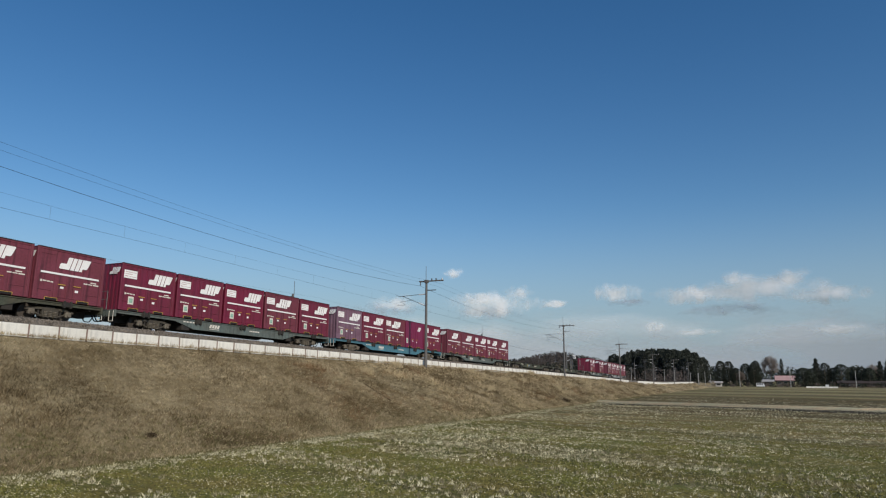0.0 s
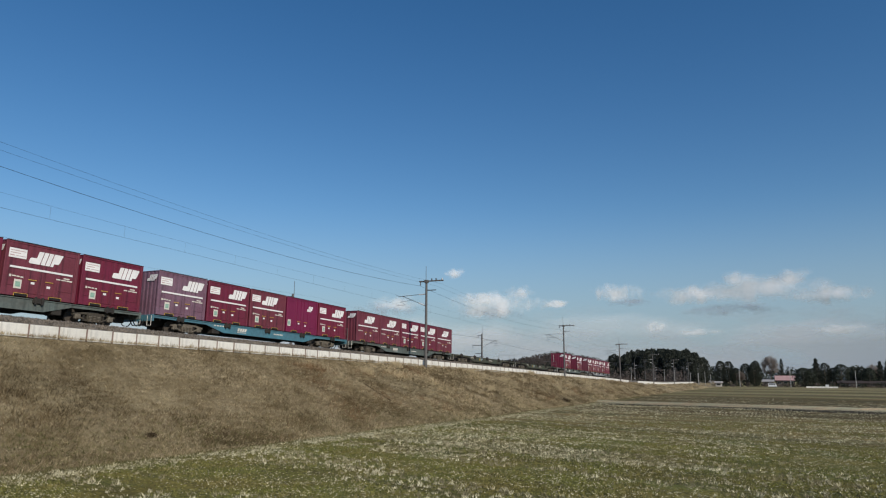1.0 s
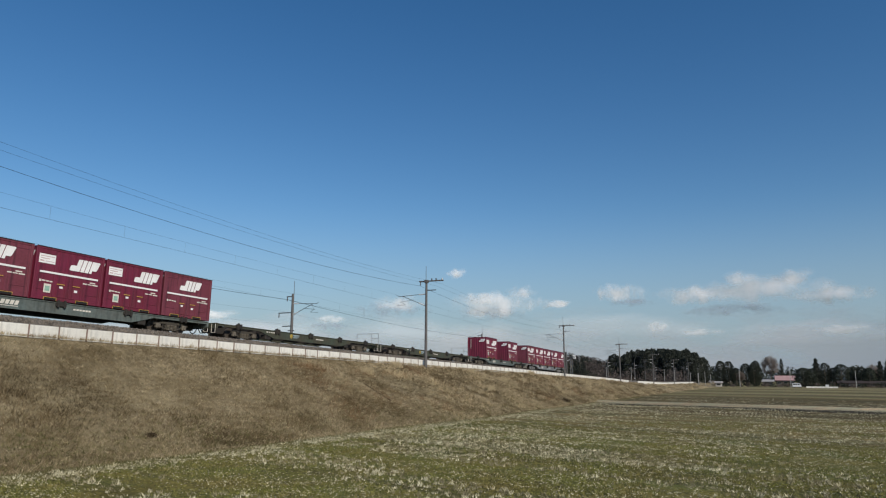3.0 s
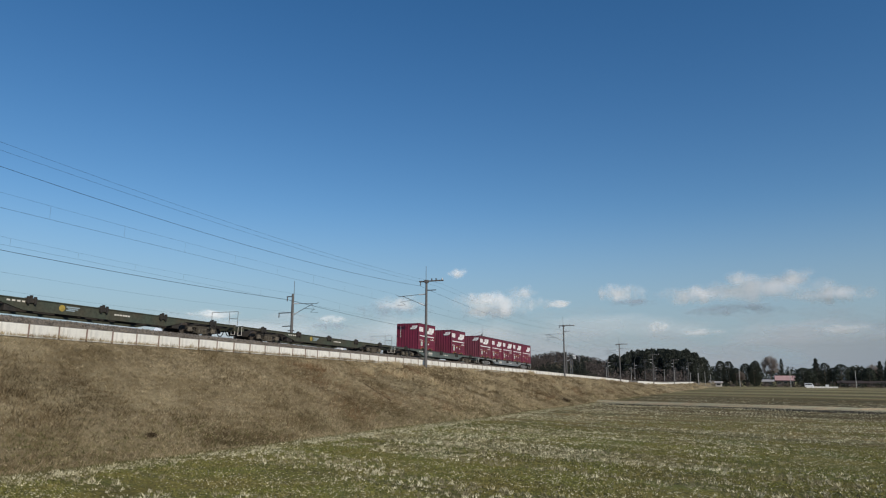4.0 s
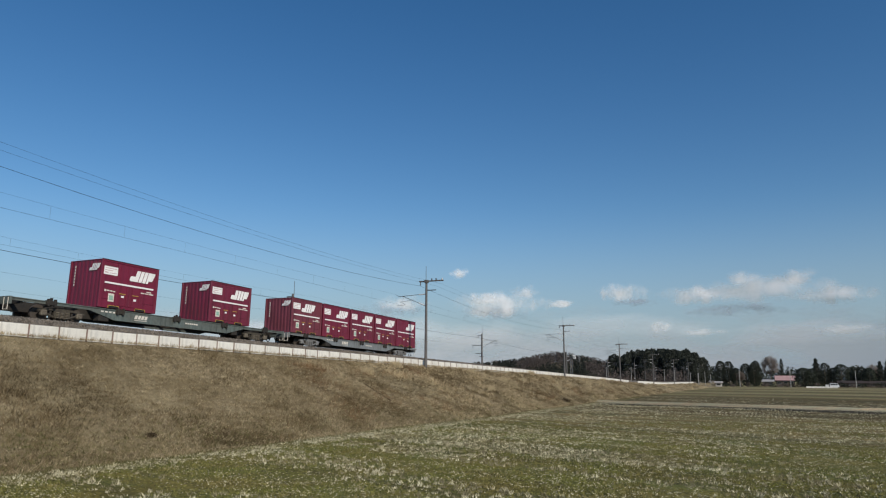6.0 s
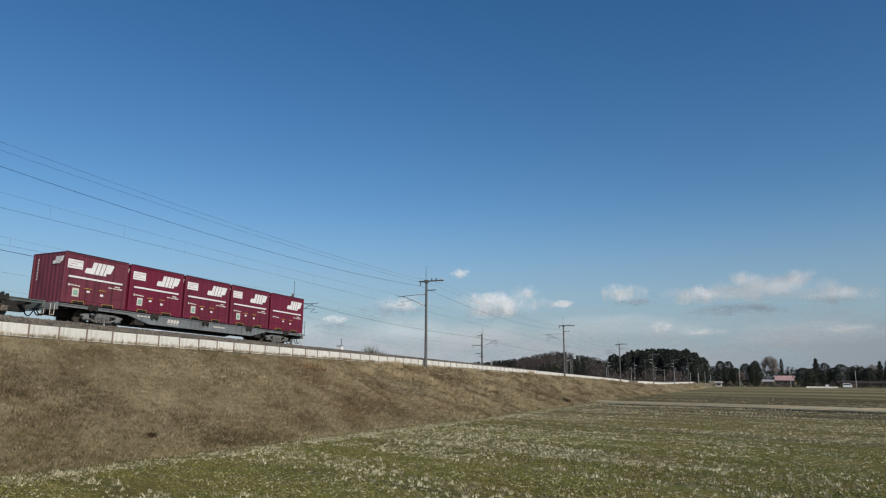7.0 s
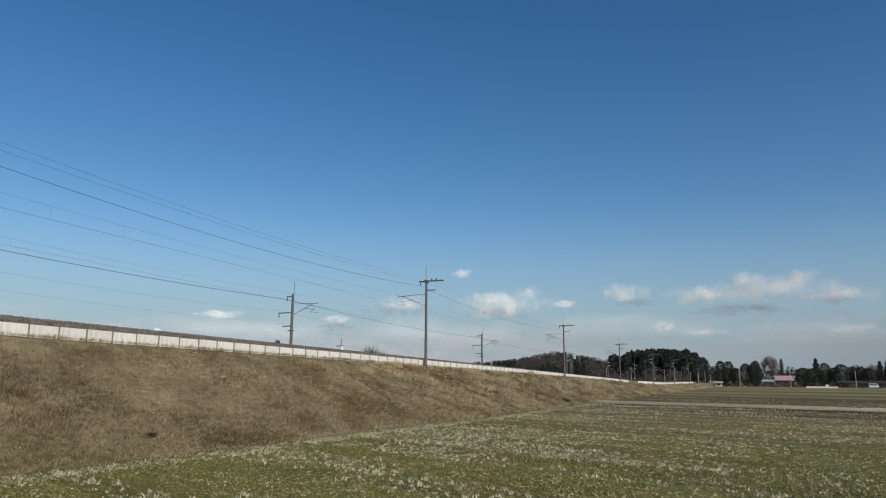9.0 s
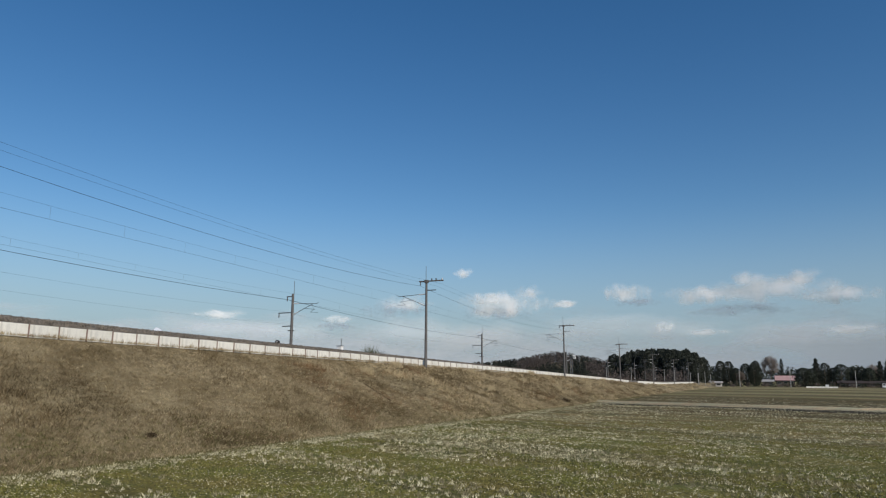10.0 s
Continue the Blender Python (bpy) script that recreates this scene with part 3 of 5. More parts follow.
    for k in range(n):
        bm.faces.new((rings[0][(k + 1) % n], rings[0][k], rings[1][k], rings[1][(k + 1) % n]))


def logo(name, label, x, z, w, h, y, paint, c, across=False):
    """One slanting plate with a stepped foot, broken by thin lines of the side's paint, in place of the operator's mark."""
    bm = bmesh.new()
    slanted(bm, x, z, w, h, y, [(0.05, 0.0), (0.80, 0.0), (0.80, 0.24), (0.93, 0.24), (0.96, 0.32), (1.0, 0.95), (0.97, 1.0), (0.24, 1.0), (0.20, 0.96), (0.20, 0.46), (0.03, 0.44), (0.0, 0.38), (0.0, 0.06)], 0.004, across)
    plate = part(name, bm, M_WHITE, c, label)
    for a0, a1, c0, c1 in ((0.36, 0.382, 0.0, 1.0), (0.52, 0.542, 0.0, 1.0), (0.68, 0.702, 0.0, 1.0)):
        bm = bmesh.new()
        slanted(bm, x, z, w, h, y - 0.004, [(a0, c0), (a1, c0), (a1, c1), (a0, c1)], 0.003, across)
        part("slit", bm, paint, plate)


CL, CW, CH = 3.715, 2.45, 2.5


def container(paint, kind, label, mark_x=1.75):
    """A 12-foot container. Its origin is the near lower corner at its front end; y points into it."""
    c = new("freight_container")
    tagged(c, label, "container", "containers on the train")
    # frame: posts and rails
    for x in (0.0, CL - 0.12):
        for y in (0.0, CW - 0.12):
            boxes("corner_post", [(x, x + 0.12, y, y + 0.12, 0.0, CH)], paint, c, bevel=0.012)
    for y in (0.015, CW - 0.115):
        boxes("top_rail", [(0.12, CL - 0.12, y, y + 0.10, CH - 0.10, CH - 0.004)], paint, c, bevel=0.01)
        boxes("bottom_rail", [(0.12, CL - 0.12, y, y + 0.10, 0.0, 0.16)], paint, c, bevel=0.01)
    # roof, slightly ridged
    bm = bmesh.new()
    shape_box(bm, 0.02, CL - 0.02, 0.02, CW - 0.02, CH - 0.03, CH + 0.004)
    for i in range(7):
        shape_box(bm, 0.25 + i * 0.5, 0.33 + i * 0.5, 0.12, CW - 0.12, CH + 0.004, CH + 0.022)
    part("roof", bm, paint, c)
    boxes("roof_edge", [(0.0, CL, -0.006, 0.03, CH - 0.008, CH + 0.022)], M_UNDER, c, "dark edge along the roof")
    boxes("floor_plate", [(0.1, CL - 0.1, 0.1, CW - 0.1, 0.04, 0.14)], M_UNDER, c)
    # long sides: fixed panels beside a pair of doors
    for y, s in ((0.045, 1), (CW - 0.045, -1)):
        for x0, x1 in ((0.12, 1.02), (2.70, CL - 0.12)):
            rows = [(x0, x1, y - 0.012, y + 0.012, 0.16, CH - 0.10)]
            for k in range(2):
                zz = (0.46, 2.20)[k]
                rows.append((x0 + 0.10, x1 - 0.10, y - 0.03 * (s > 0), y + 0.03 * (s < 0) + 0.002, zz, zz + 0.045))
            boxes("side_panel", rows, paint, c, bevel=0.004)
        for x0, x1 in ((1.03, 1.855), (1.865, 2.69)):
            door = boxes("door", [(x0, x1, y - 0.022, y + 0.012, 0.17, CH - 0.11)], paint, c, bevel=0.008)
            for k in (0.22, 0.78):
                xx = x0 + (x1 - x0) * k
                bm = bmesh.new()
                yy = y - 0.034 if s > 0 else y + 0.028
                shape_rod(bm, (xx, yy, 0.12), (xx, yy, CH - 0.13), 0.010, 0.010, 6)
                part("locking_bar", bm, paint, door)
            yy = (y - 0.062, y - 0.040) if s > 0 else (y + 0.030, y + 0.052)
            boxes("door_handle", [(x0 + 0.18, x1 - 0.25, *yy, 0.79, 0.83)], M_YELLOW, door, "worn yellow lever handle")
    # end walls with upright corrugations
    for x, s in ((0.05, -1), (CL - 0.05, 1)):
        bm = bmesh.new()
        ys = np.linspace(0.12, CW - 0.12, 45)
        prof = [x + s * (0.016 if (i // 3) % 2 else -0.006) for i in range(45)]
        lo = [bm.verts.new((px_, y_, 0.0)) for px_, y_ in zip(prof, ys)]
        hi = [bm.verts.new((px_, y_, CH - 0.02)) for px_, y_ in zip(prof, ys)]
        for i in range(44):
            bm.faces.new((lo[i], lo[i + 1], hi[i + 1], hi[i]))
        part("end_wall", bm, paint, c)
    # fork pockets in the near and far lower rails: black blocks, shade in colour
    for x0 in (0.62, 2.32):
        boxes("fork_pocket", [(x0, x0 + 0.62, -0.008, CW + 0.008, 0.02, 0.12)], M_BLACK, c)
        boxes("pocket_frame", [(x0 - 0.02, x0 + 0.64, -0.014, 0.02, 0.122, 0.145), (x0 - 0.022, x0 - 0.002, -0.014, 0.02, 0.0, 0.145),
                               (x0 + 0.622, x0 + 0.642, -0.014, 0.02, 0.0, 0.145)], M_YELLOW, c, "worn yellow edging")
    # markings
    y = 0.018
    if kind != "plain":
        boxes("stripe", [(0.28, 3.42, -0.003, 0.034, 1.265, 1.355)], M_WHITE, c, "white painted stripe")
        logo("emblem", "white slanting emblem", mark_x, 1.58, 1.55, 0.62, 0.0, paint, c)
        boxes("lettering", [(2.6, 2.82, y, y + 0.003, 1.0, 1.06), (2.86, 3.1, y, y + 0.003, 1.0, 1.05), (3.14, 3.45, y, y + 0.003, 0.99, 1.05), (2.98, 3.3, y, y + 0.003, 1.09, 1.15)], M_DIRTYWHITE, c, "unreadable white lettering")
    else:
        logo("emblem", "small white emblem", 2.38, 1.66, 0.62, 0.40, 0.016, paint, c)
        boxes("sticker", [(0.16, 0.50, y - 0.004, y + 0.003, 0.42, 0.88)], M_DIRTYWHITE, c, "upright white notice")
        boxes("sticker_field", [(0.21, 0.45, y - 0.007, y - 0.003, 0.50, 0.78)], M_STICKER, c, "pale green field of the notice")
    if kind != "plain":
        boxes("lettering", [(0.30, 0.40, y, y + 0.003, 0.84, 0.95), (0.43, 0.62, y, y + 0.003, 0.87, 0.93), (0.65, 0.80, y, y + 0.003, 0.86, 0.92), (0.83, 0.97, y, y + 0.003, 0.85, 0.91)], M_DIRTYWHITE, c, "unreadable white lettering")
    boxes("small_mark", [(1.36, 1.54, 0.017, 0.0205, 0.62, 0.72)], M_WHITE, c, "small white mark")
    boxes("small_mark", [(2.16, 2.34, 0.017, 0.0205, 0.52, 0.63)], M_WHITE, c, "small white mark")
    if kind == "placard":
        boxes("placard", [(0.16, 1.0, y - 0.006, y + 0.006, 1.72, 2.16)], M_WHITE, c, "large white rectangular board", bevel=0.003)
        boxes("board_print", [(0.22, 0.94, y - 0.009, y - 0.005, 2.04, 2.07), (0.22, 0.70, y - 0.009, y - 0.005, 1.93, 1.965), (0.22, 0.42, y - 0.009, y - 0.005, 1.80, 1.86), (0.50, 0.94, y - 0.009, y - 0.005, 1.81, 1.835)], M_PRINT, c, "faint reddish unreadable print")
        boxes("sticker", [(0.56, 0.92, y - 0.004, y + 0.003, 0.34, 0.76)], M_DIRTYWHITE, c, "upright white notice")
        boxes("sticker_field", [(0.62, 0.86, y - 0.007, y - 0.003, 0.42, 0.66)], M_STICKER, c, "pale green field of the notice")
    # end mark
    logo("end_emblem", "white slanting emblem", -0.95, 1.92, 0.72, 0.36, 0.004, paint, c, across=True)
    boxes("end_lettering", [(0.006, 0.012, CW - 0.48, CW - 0.40, 1.15 + 0.16 * i, 1.27 + 0.16 * i) for i in range(7)], M_DIRTYWHITE, c, "unreadable upright lettering")
    return c


WL = 19.6


def wagon(paint, label, rail=True, bogie_m=None, axle_m=None, disc=False):
    """A container flat wagon; its origin is at rail height under the front end of its deck, on the track's middle."""
    bogie_m, axle_m = bogie_m or M_BOGIE, axle_m or M_AXLE
    w = new("container_wagon")
    tagged(w, label, "wagon", "wagons of the train")
    top = 0.96
    low = [(0.0, top), (WL, top), (WL, top - 0.15), (WL - 4.1, top - 0.18), (WL - 5.6, top - 0.56), (5.6, top - 0.56), (4.1, top - 0.18), (0.0, top - 0.15)]
    for y in (-1.16, 1.06):
        bm = bmesh.new()
        shape_prism(bm, low, y, y + 0.10)
        sill = part("side_sill", bm, paint, w)
        yy = y - 0.035 if y < 0 else y + 0.10
        boxes("flange", [(0.0, WL, yy, yy + 0.035, top - 0.045, top - 0.004), (5.6, WL - 5.6, yy, yy + 0.035, top - 0.56, top - 0.525)], paint, sill)
        if y < 0:
            bm = bmesh.new()
            if disc:
                shape_rod(bm, (7.5, y - 0.006, 0.70), (7.5, y + 0.01, 0.70), 0.16, 0.17, 16)
                part("emblem", bm, M_OCHRE, sill, "round ochre painted emblem")
                boxes("emblem_bars", [(7.72, 8.45, y - 0.005, y + 0.02, 0.76, 0.82), (7.8, 8.35, y - 0.005, y + 0.02, 0.68, 0.73), (7.72, 8.2, y - 0.005, y + 0.02, 0.60, 0.65)], M_PALEBLUE, sill, "pale blue painted bars")
            else:
                for k in range(4):
                    x0 = 6.85 + 0.22 * k
                    shape_prism(bm, [(x0, 0.60), (x0 + 0.17, 0.60), (x0 + 0.24, 0.80), (x0 + 0.07, 0.80)], y - 0.004, y + 0.01)
                part("emblem", bm, M_DIRTYWHITE, sill, "pale slanting painted emblem")
                boxes("emblem_line", [(6.85, 7.7, y - 0.004, y + 0.01, 0.52, 0.55)], M_DIRTYWHITE, sill)
            boxes("marking", [(10.5 + i * 0.17, 10.63 + i * 0.17, y - 0.004, y + 0.02, 0.66, 0.74) for i in range(6)], M_DIRTYWHITE, sill, "unreadable pale lettering")
            boxes("marking", [(4.75 + i * 0.24, 4.91 + i * 0.24, y - 0.004, y + 0.02, top - 0.20, top - 0.125) for i in range(4)], M_DIRTYWHITE, sill, "unreadable pale lettering")
    boxes("centre_beam", [(0.2, WL - 0.2, -0.2, 0.2, 0.42, 0.90)], M_UNDER, w)
    for i in range(14):
        x = 0.6 + i * (WL - 1.2) / 13
        boxes("cross_member", [(x - 0.06, x + 0.06, -1.06, 1.06, 0.72, 0.93)], M_UNDER, w)
    for x in (-0.06, WL - 0.06):
        boxes("end_beam", [(x, x + 0.12, -1.2, 1.2, 0.62, 0.98)], paint, w, bevel=0.01)
    # locking seats for containers
    for i in range(5):
        for y in (-1.24, 1.04):
            x = 0.12 + i * 3.911 + 1.8575
            lock = boxes("container_lock", [(x - 0.27, x + 0.27, y, y + 0.2, 0.76, 0.99), (x - 0.22, x - 0.12, y - 0.04, y + 0.10, 0.70, 1.06), (x + 0.12, x + 0.22, y - 0.04, y + 0.10, 0.70, 1.06)], M_UNDER, w, bevel=0.012)
            boxes("lock_pin", [(x - 0.05, x + 0.05, y + 0.03, y + 0.13, 0.99, 1.12)], M_UNDER, lock)
    # gear under the middle
    boxes("brake_cylinder_box", [(8.0, 8.9, -0.85, -0.3, 0.42, 0.72)], M_UNDER, w, bevel=0.03)
    boxes("air_tank", [(11.2, 12.6, -0.8, -0.4, 0.42, 0.76)], M_UNDER, w, bevel=0.08)
    boxes("control_box", [(4.7, 5.3, -1.12, -0.7, 0.30, 0.62)], M_UNDER, w, bevel=0.02)
    boxes("control_box", [(14.5, 15.0, -1.12, -0.7, 0.34, 0.62)], M_UNDER, w, bevel=0.02)
    # couplers, hoses, steps, hand rails
    for x, s in ((0.0, -1), (WL, 1)):
        boxes("coupler", [(min(x, x + s * 0.26), max(x, x + s * 0.26), -0.12, 0.12, 0.74, 0.98), (min(x + s * 0.2, x + s * 0.395), max(x + s * 0.2, x + s * 0.395), -0.2, 0.2, 0.70, 1.02)], M_UNDER, w, bevel=0.03)
        for y in (-0.55, -0.35, 0.4):
            bm = bmesh.new()
            pts = [Vector((x + s * 0.03, y, 0.72)), Vector((x + s * 0.14, y, 0.50)), Vector((x + s * 0.24, y, 0.36)), Vector((x + s * 0.34, y, 0.32)), Vector((x + s * 0.40, y, 0.33))]
            for p, q in zip(pts, pts[1:]):
                shape_rod(bm, p, q, 0.028, 0.028, 6)
            part("air_hose", bm, M_BLACK, w)
        bm = bmesh.new()
        for y0, y1 in ((-1.12, -0.82),):
            for yy in (y0, y1):
                shape_rod(bm, (x + s * 0.08, yy, 0.92), (x + s * 0.08, yy, 0.36), 0.016, 0.016, 6)
            shape_rod(bm, (x + s * 0.08, y0, 0.37), (x + s * 0.08, y1, 0.37), 0.016, 0.022, 6)
        part("step_stirrup", bm, M_DIRTYWHITE, w, "white steel step")
        bm = bmesh.new()
        if s > 0 and rail:
            for yy in (-1.1, -0.4, 1.1):
                shape_rod(bm, (x + 0.30, yy, 0.92), (x + 0.30, yy, 1.88), 0.018, 0.018, 6)
            shape_rod(bm, (x + 0.30, -1.1, 1.88), (x + 0.30, 1.1, 1.88), 0.018, 0.018, 6)
            shape_rod(bm, (x + 0.30, -1.1, 1.45), (x + 0.30, -0.4, 1.45), 0.016, 0.016, 6)
            part("hand_rail", bm, M_GREYBOGIE, w)
            boxes("end_platform", [(x + 0.06, x + 0.34, -1.15, -0.32, 0.88, 0.93), (x + 0.06, x + 0.34, 0.5, 1.15, 0.88, 0.93)], M_UNDER, w)
        else:
            bm.free()
    # bogies
    for x in (2.7, WL - 2.7):
        b = boxes("bogie", [(x - 0.25, x + 0.25, -1.0, 1.0, 0.42, 0.72)], M_UNDER, w)
        for y in (-1.04, 0.92):
            bm = bmesh.new()
            shape_prism(bm, [(x - 1.22, 0.56), (x - 0.60, 0.66), (x + 0.60, 0.66), (x + 1.22, 0.56), (x + 1.22, 0.47), (x + 0.62, 0.55), (x + 0.42, 0.55), (x + 0.42, 0.30), (x + 0.34, 0.18),
                             (x - 0.34, 0.18), (x - 0.42, 0.30), (x - 0.42, 0.55), (x - 0.62, 0.55), (x - 1.22, 0.47)], y, y + 0.12)
            part("side_frame", bm, bogie_m, b)
            for sx in (-1, 1):
                bm = bmesh.new()
                shape_rod(bm, (x + sx * 0.40, y + 0.06, 0.24), (x + sx * 0.86, y + 0.06, 0.42), 0.05, 0.045, 6)
                part("frame_stay", bm, bogie_m, b)
                boxes("axle_box", [(x + sx * 0.95 - 0.16, x + sx * 0.95 + 0.16, y - 0.06, y + 0.15, 0.26, 0.54)], axle_m, b, bevel=0.045)
                bm = bmesh.new()
                shape_rod(bm, (x + sx * 0.95, y - 0.085, 0.40), (x + sx * 0.95, y - 0.055, 0.40), 0.10, 0.11, 12)
                part("axle_cap", bm, axle_m, b)
            for dx in (-0.24, 0.0, 0.24):
                bm = bmesh.new()
                for k in range(4):
                    shape_rod(bm, (x + dx, y - 0.01, 0.22 + k * 0.075), (x + dx, y - 0.01, 0.265 + k * 0.075), 0.085, 0.085, 8)
                part("spring", bm, axle_m, b)
            for hx in (x - 0.62, x + 0.52):
                boxes("brake_shoe_hanger", [(hx, hx + 0.1, y + 0.05, y + 0.14, 0.22, 0.55)], M_UNDER, b)
        for dx in (-0.95, 0.95):
            bm = bmesh.new()
            shape_rod(bm, (0, -0.85, 0), (0, 0.85, 0), 0.07, 0.07, 10)
            for y in (-0.62, 0.50):
                shape_rod(bm, (0, y, 0), (0, y + 0.12, 0), 0.405, 0.405, 28)
                inner = y - 0.004 if y < 0 else y + 0.124
                for k in range(2):
                    a = math.pi * k / 2
                    shape_rod(bm, (0.22 * math.cos(a), inner, 0.22 * math.sin(a)), (0.22 * math.cos(a), inner + (0.004 if y < 0 else -0.004), 0.22 * math.sin(a)), 0.05, 0.05, 8)
            part("wheelset", bm, M_WHEEL, w, at=pose(x + dx, 0, 0.405))
    return w


TILT = math.degrees(math.asin(GRADE))
SPEED = 18.0
ALONG = Vector((math.cos(math.asin(GRADE)), 0.0, -GRADE))


def train_pose(s, y, z):
    """Along the near track: s metres from the camera's foot, z above the rails."""
    return pose(0, 0, 6.0, 0, TILT, 0) @ pose(s, y, z)


L_PLAC = "maroon 12-foot steel freight container with white board and emblem"
L_BARE = "maroon 12-foot steel freight container with white stripe and emblem"
KINDS = {
    "p": container(M_MAROON, "placard", L_PLAC),
    "q": container(M_MAROON_OLD, "placard", "sun-faded maroon steel freight container with white board and emblem", 1.1),
    "b": container(M_MAROON_OLD, "bare", L_BARE, 1.15),
    "n": container(M_MAROON_NEW, "bare", "freshly painted crimson steel freight container with white emblem"),
    "r": container(M_MAROON_NEW, "placard", "freshly painted crimson freight container with white board"),
    "s": container(M_MAGENTA, "plain", "plain crimson freight container with one small white emblem"),
    "f": container(M_PURPLE, "placard", "faded purple-grey steel freight container with white board"),
}
DECKS = {
    "g": wagon(M_GREENGREY, "grey-green flat wagon carrying containers, fish-bellied side sills", False),
    "u": wagon(M_BLUE, "teal-blue flat wagon carrying containers, fish-bellied side sills", True, M_AXLE),
    "o": wagon(M_OLIVE, "empty dirty olive container flat wagon with brown bogies", disc=True),
    "y": wagon(M_GREY, "light grey flat wagon carrying containers, last of the train", True, M_GREYBOGIE, M_GREYBOGIE),
}
# wagons from the front of the train to its end: deck, loads in five places
MAKE_UP = [("o", "pqbbb"), ("g", "pprqp"), ("u", "fpqsr"), ("g", "bbppb"), ("o", "....."), ("o", "....."), ("g", ".r.p."), ("y", "qrppn")]
LOAD_END = 167.6
# how far each wagon, and each wagon's load on it, stands off the even spacing, and the loads' pitch
OFFSETS = [(-0.3, 0.0, 3.911), (-0.28, 0.0, 3.911), (-0.18, 0.0, 3.87), (0.0, 0.38, 3.86), (0.0, 0.0, 3.911), (0.0, 0.0, 3.911), (0.12, 0.45, 3.9), (0.0, 0.0, 3.911)]
MOVING, WHEELS = [], []
used = set()


def place(store, key, m):
    ob = store[key] if key not in used else copy_thing(store[key], m)
    used.add(key)
    ob.matrix_basis = m
    return ob


for i, (deck, loads) in enumerate(MAKE_UP):
    end = LOAD_END - 20.4 * (len(MAKE_UP) - 1 - i)
    shift, slip, pitch = OFFSETS[i]
    front = end - 19.36 + shift
    ob = place(DECKS, deck, train_pose(front - 0.12, TRACK_Y, 0))
    MOVING.append((ob, front - 0.12, TRACK_Y, 0.0))
    WHEELS += [c for c in ob.children if c.name.startswith("wheelset")]
    for k, load in enumerate(loads):
        if load != ".":
            at = (front + slip + pitch * k, TRACK_Y - CW / 2, 1.004)
            MOVING.append((place(KINDS, load, train_pose(*at)), *at))


# ---- grasses ----
def blades(pos, height, count, width, lean, spread, rng):
    """count narrow blades round each place: corners and triangles."""
    n = len(pos)
    p = np.repeat(pos, count, axis=0)
    h = np.repeat(height, count) * rng.uniform(0.55, 1.15, n * count)
    p = p + np.c_[rng.normal(0, spread, (n * count, 2)), np.zeros(n * count)]
    a = rng.uniform(0, 2 * np.pi, n * count)
    width = np.repeat(np.broadcast_to(width, n), count)
    side = np.c_[np.cos(a), np.sin(a), np.zeros_like(a)] * (width * rng.uniform(0.6, 1.4, n * count))[:, None] * 0.5
    b = rng.uniform(0, 2 * np.pi, n * count)
    tip = p + np.c_[np.cos(b) * h * lean * rng.uniform(0.2, 1, len(b)), np.sin(b) * h * lean * rng.uniform(0.2, 1, len(b)), h]
    verts = np.stack([p - side, p + side, tip], axis=1).reshape(-1, 3)
    return verts, np.arange(len(verts)).reshape(-1, 3)


def slope_z(x, y):
    fy = foot_y(x)
    f = min(1.0, max(0.0, (y - fy) / (WALL_Y + 0.1 - fy)))
    n = slope_bumps(x, y)
    return -0.15 + (wall_z(x) - 0.35) * (f ** 0.93) + n * min(1.0, f * 8, (1 - f) * 4)


def build_slope_grass():
    rng = np.random.default_rng(5)
    sets = {"dry": [], "pale": [], "dark": []}
    for x0, x1, n in ((8, 45, 46000), (45, 90, 17000), (90, 175, 12000), (175, 300, 5000)):
        xs = rng.uniform(x0, x1, n)
        fs = rng.uniform(-0.04, 0.985, n)
        pick = rng.random(n)
        for x, f, r in zip(xs, fs, pick):
            fy = foot_y(x)
            y = fy + (WALL_Y - fy) * f
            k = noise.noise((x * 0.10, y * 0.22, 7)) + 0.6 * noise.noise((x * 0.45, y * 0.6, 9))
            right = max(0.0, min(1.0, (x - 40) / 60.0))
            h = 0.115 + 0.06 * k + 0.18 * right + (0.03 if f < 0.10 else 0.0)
            # diagonal streaks of dark and pale blades paint the far ridges' shade and light
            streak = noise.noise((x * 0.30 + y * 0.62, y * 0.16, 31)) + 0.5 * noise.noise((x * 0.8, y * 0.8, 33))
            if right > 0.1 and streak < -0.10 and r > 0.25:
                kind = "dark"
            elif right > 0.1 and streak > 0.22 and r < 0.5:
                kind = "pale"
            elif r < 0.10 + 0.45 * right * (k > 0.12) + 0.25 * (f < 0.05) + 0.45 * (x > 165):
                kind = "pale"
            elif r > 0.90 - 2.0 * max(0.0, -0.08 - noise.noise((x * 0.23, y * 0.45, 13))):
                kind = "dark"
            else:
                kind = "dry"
            sets[kind].append((x, y, slope_z(x, y) - 0.02, max(0.07, h)))
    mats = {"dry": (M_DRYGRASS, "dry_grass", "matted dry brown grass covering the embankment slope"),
            "pale": (M_PALEGRASS, "pale_grass", "straw-coloured dry grass tufts and painted lit ridges on the embankment"),
            "dark": (M_BRUSH, "dead_weeds", "dark brown dead weeds and painted ridge shade on the embankment")}
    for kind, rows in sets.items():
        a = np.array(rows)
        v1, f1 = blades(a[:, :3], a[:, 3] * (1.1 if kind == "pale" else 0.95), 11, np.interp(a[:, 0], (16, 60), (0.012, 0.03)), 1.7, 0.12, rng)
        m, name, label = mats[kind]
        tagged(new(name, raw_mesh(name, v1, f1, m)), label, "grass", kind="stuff")


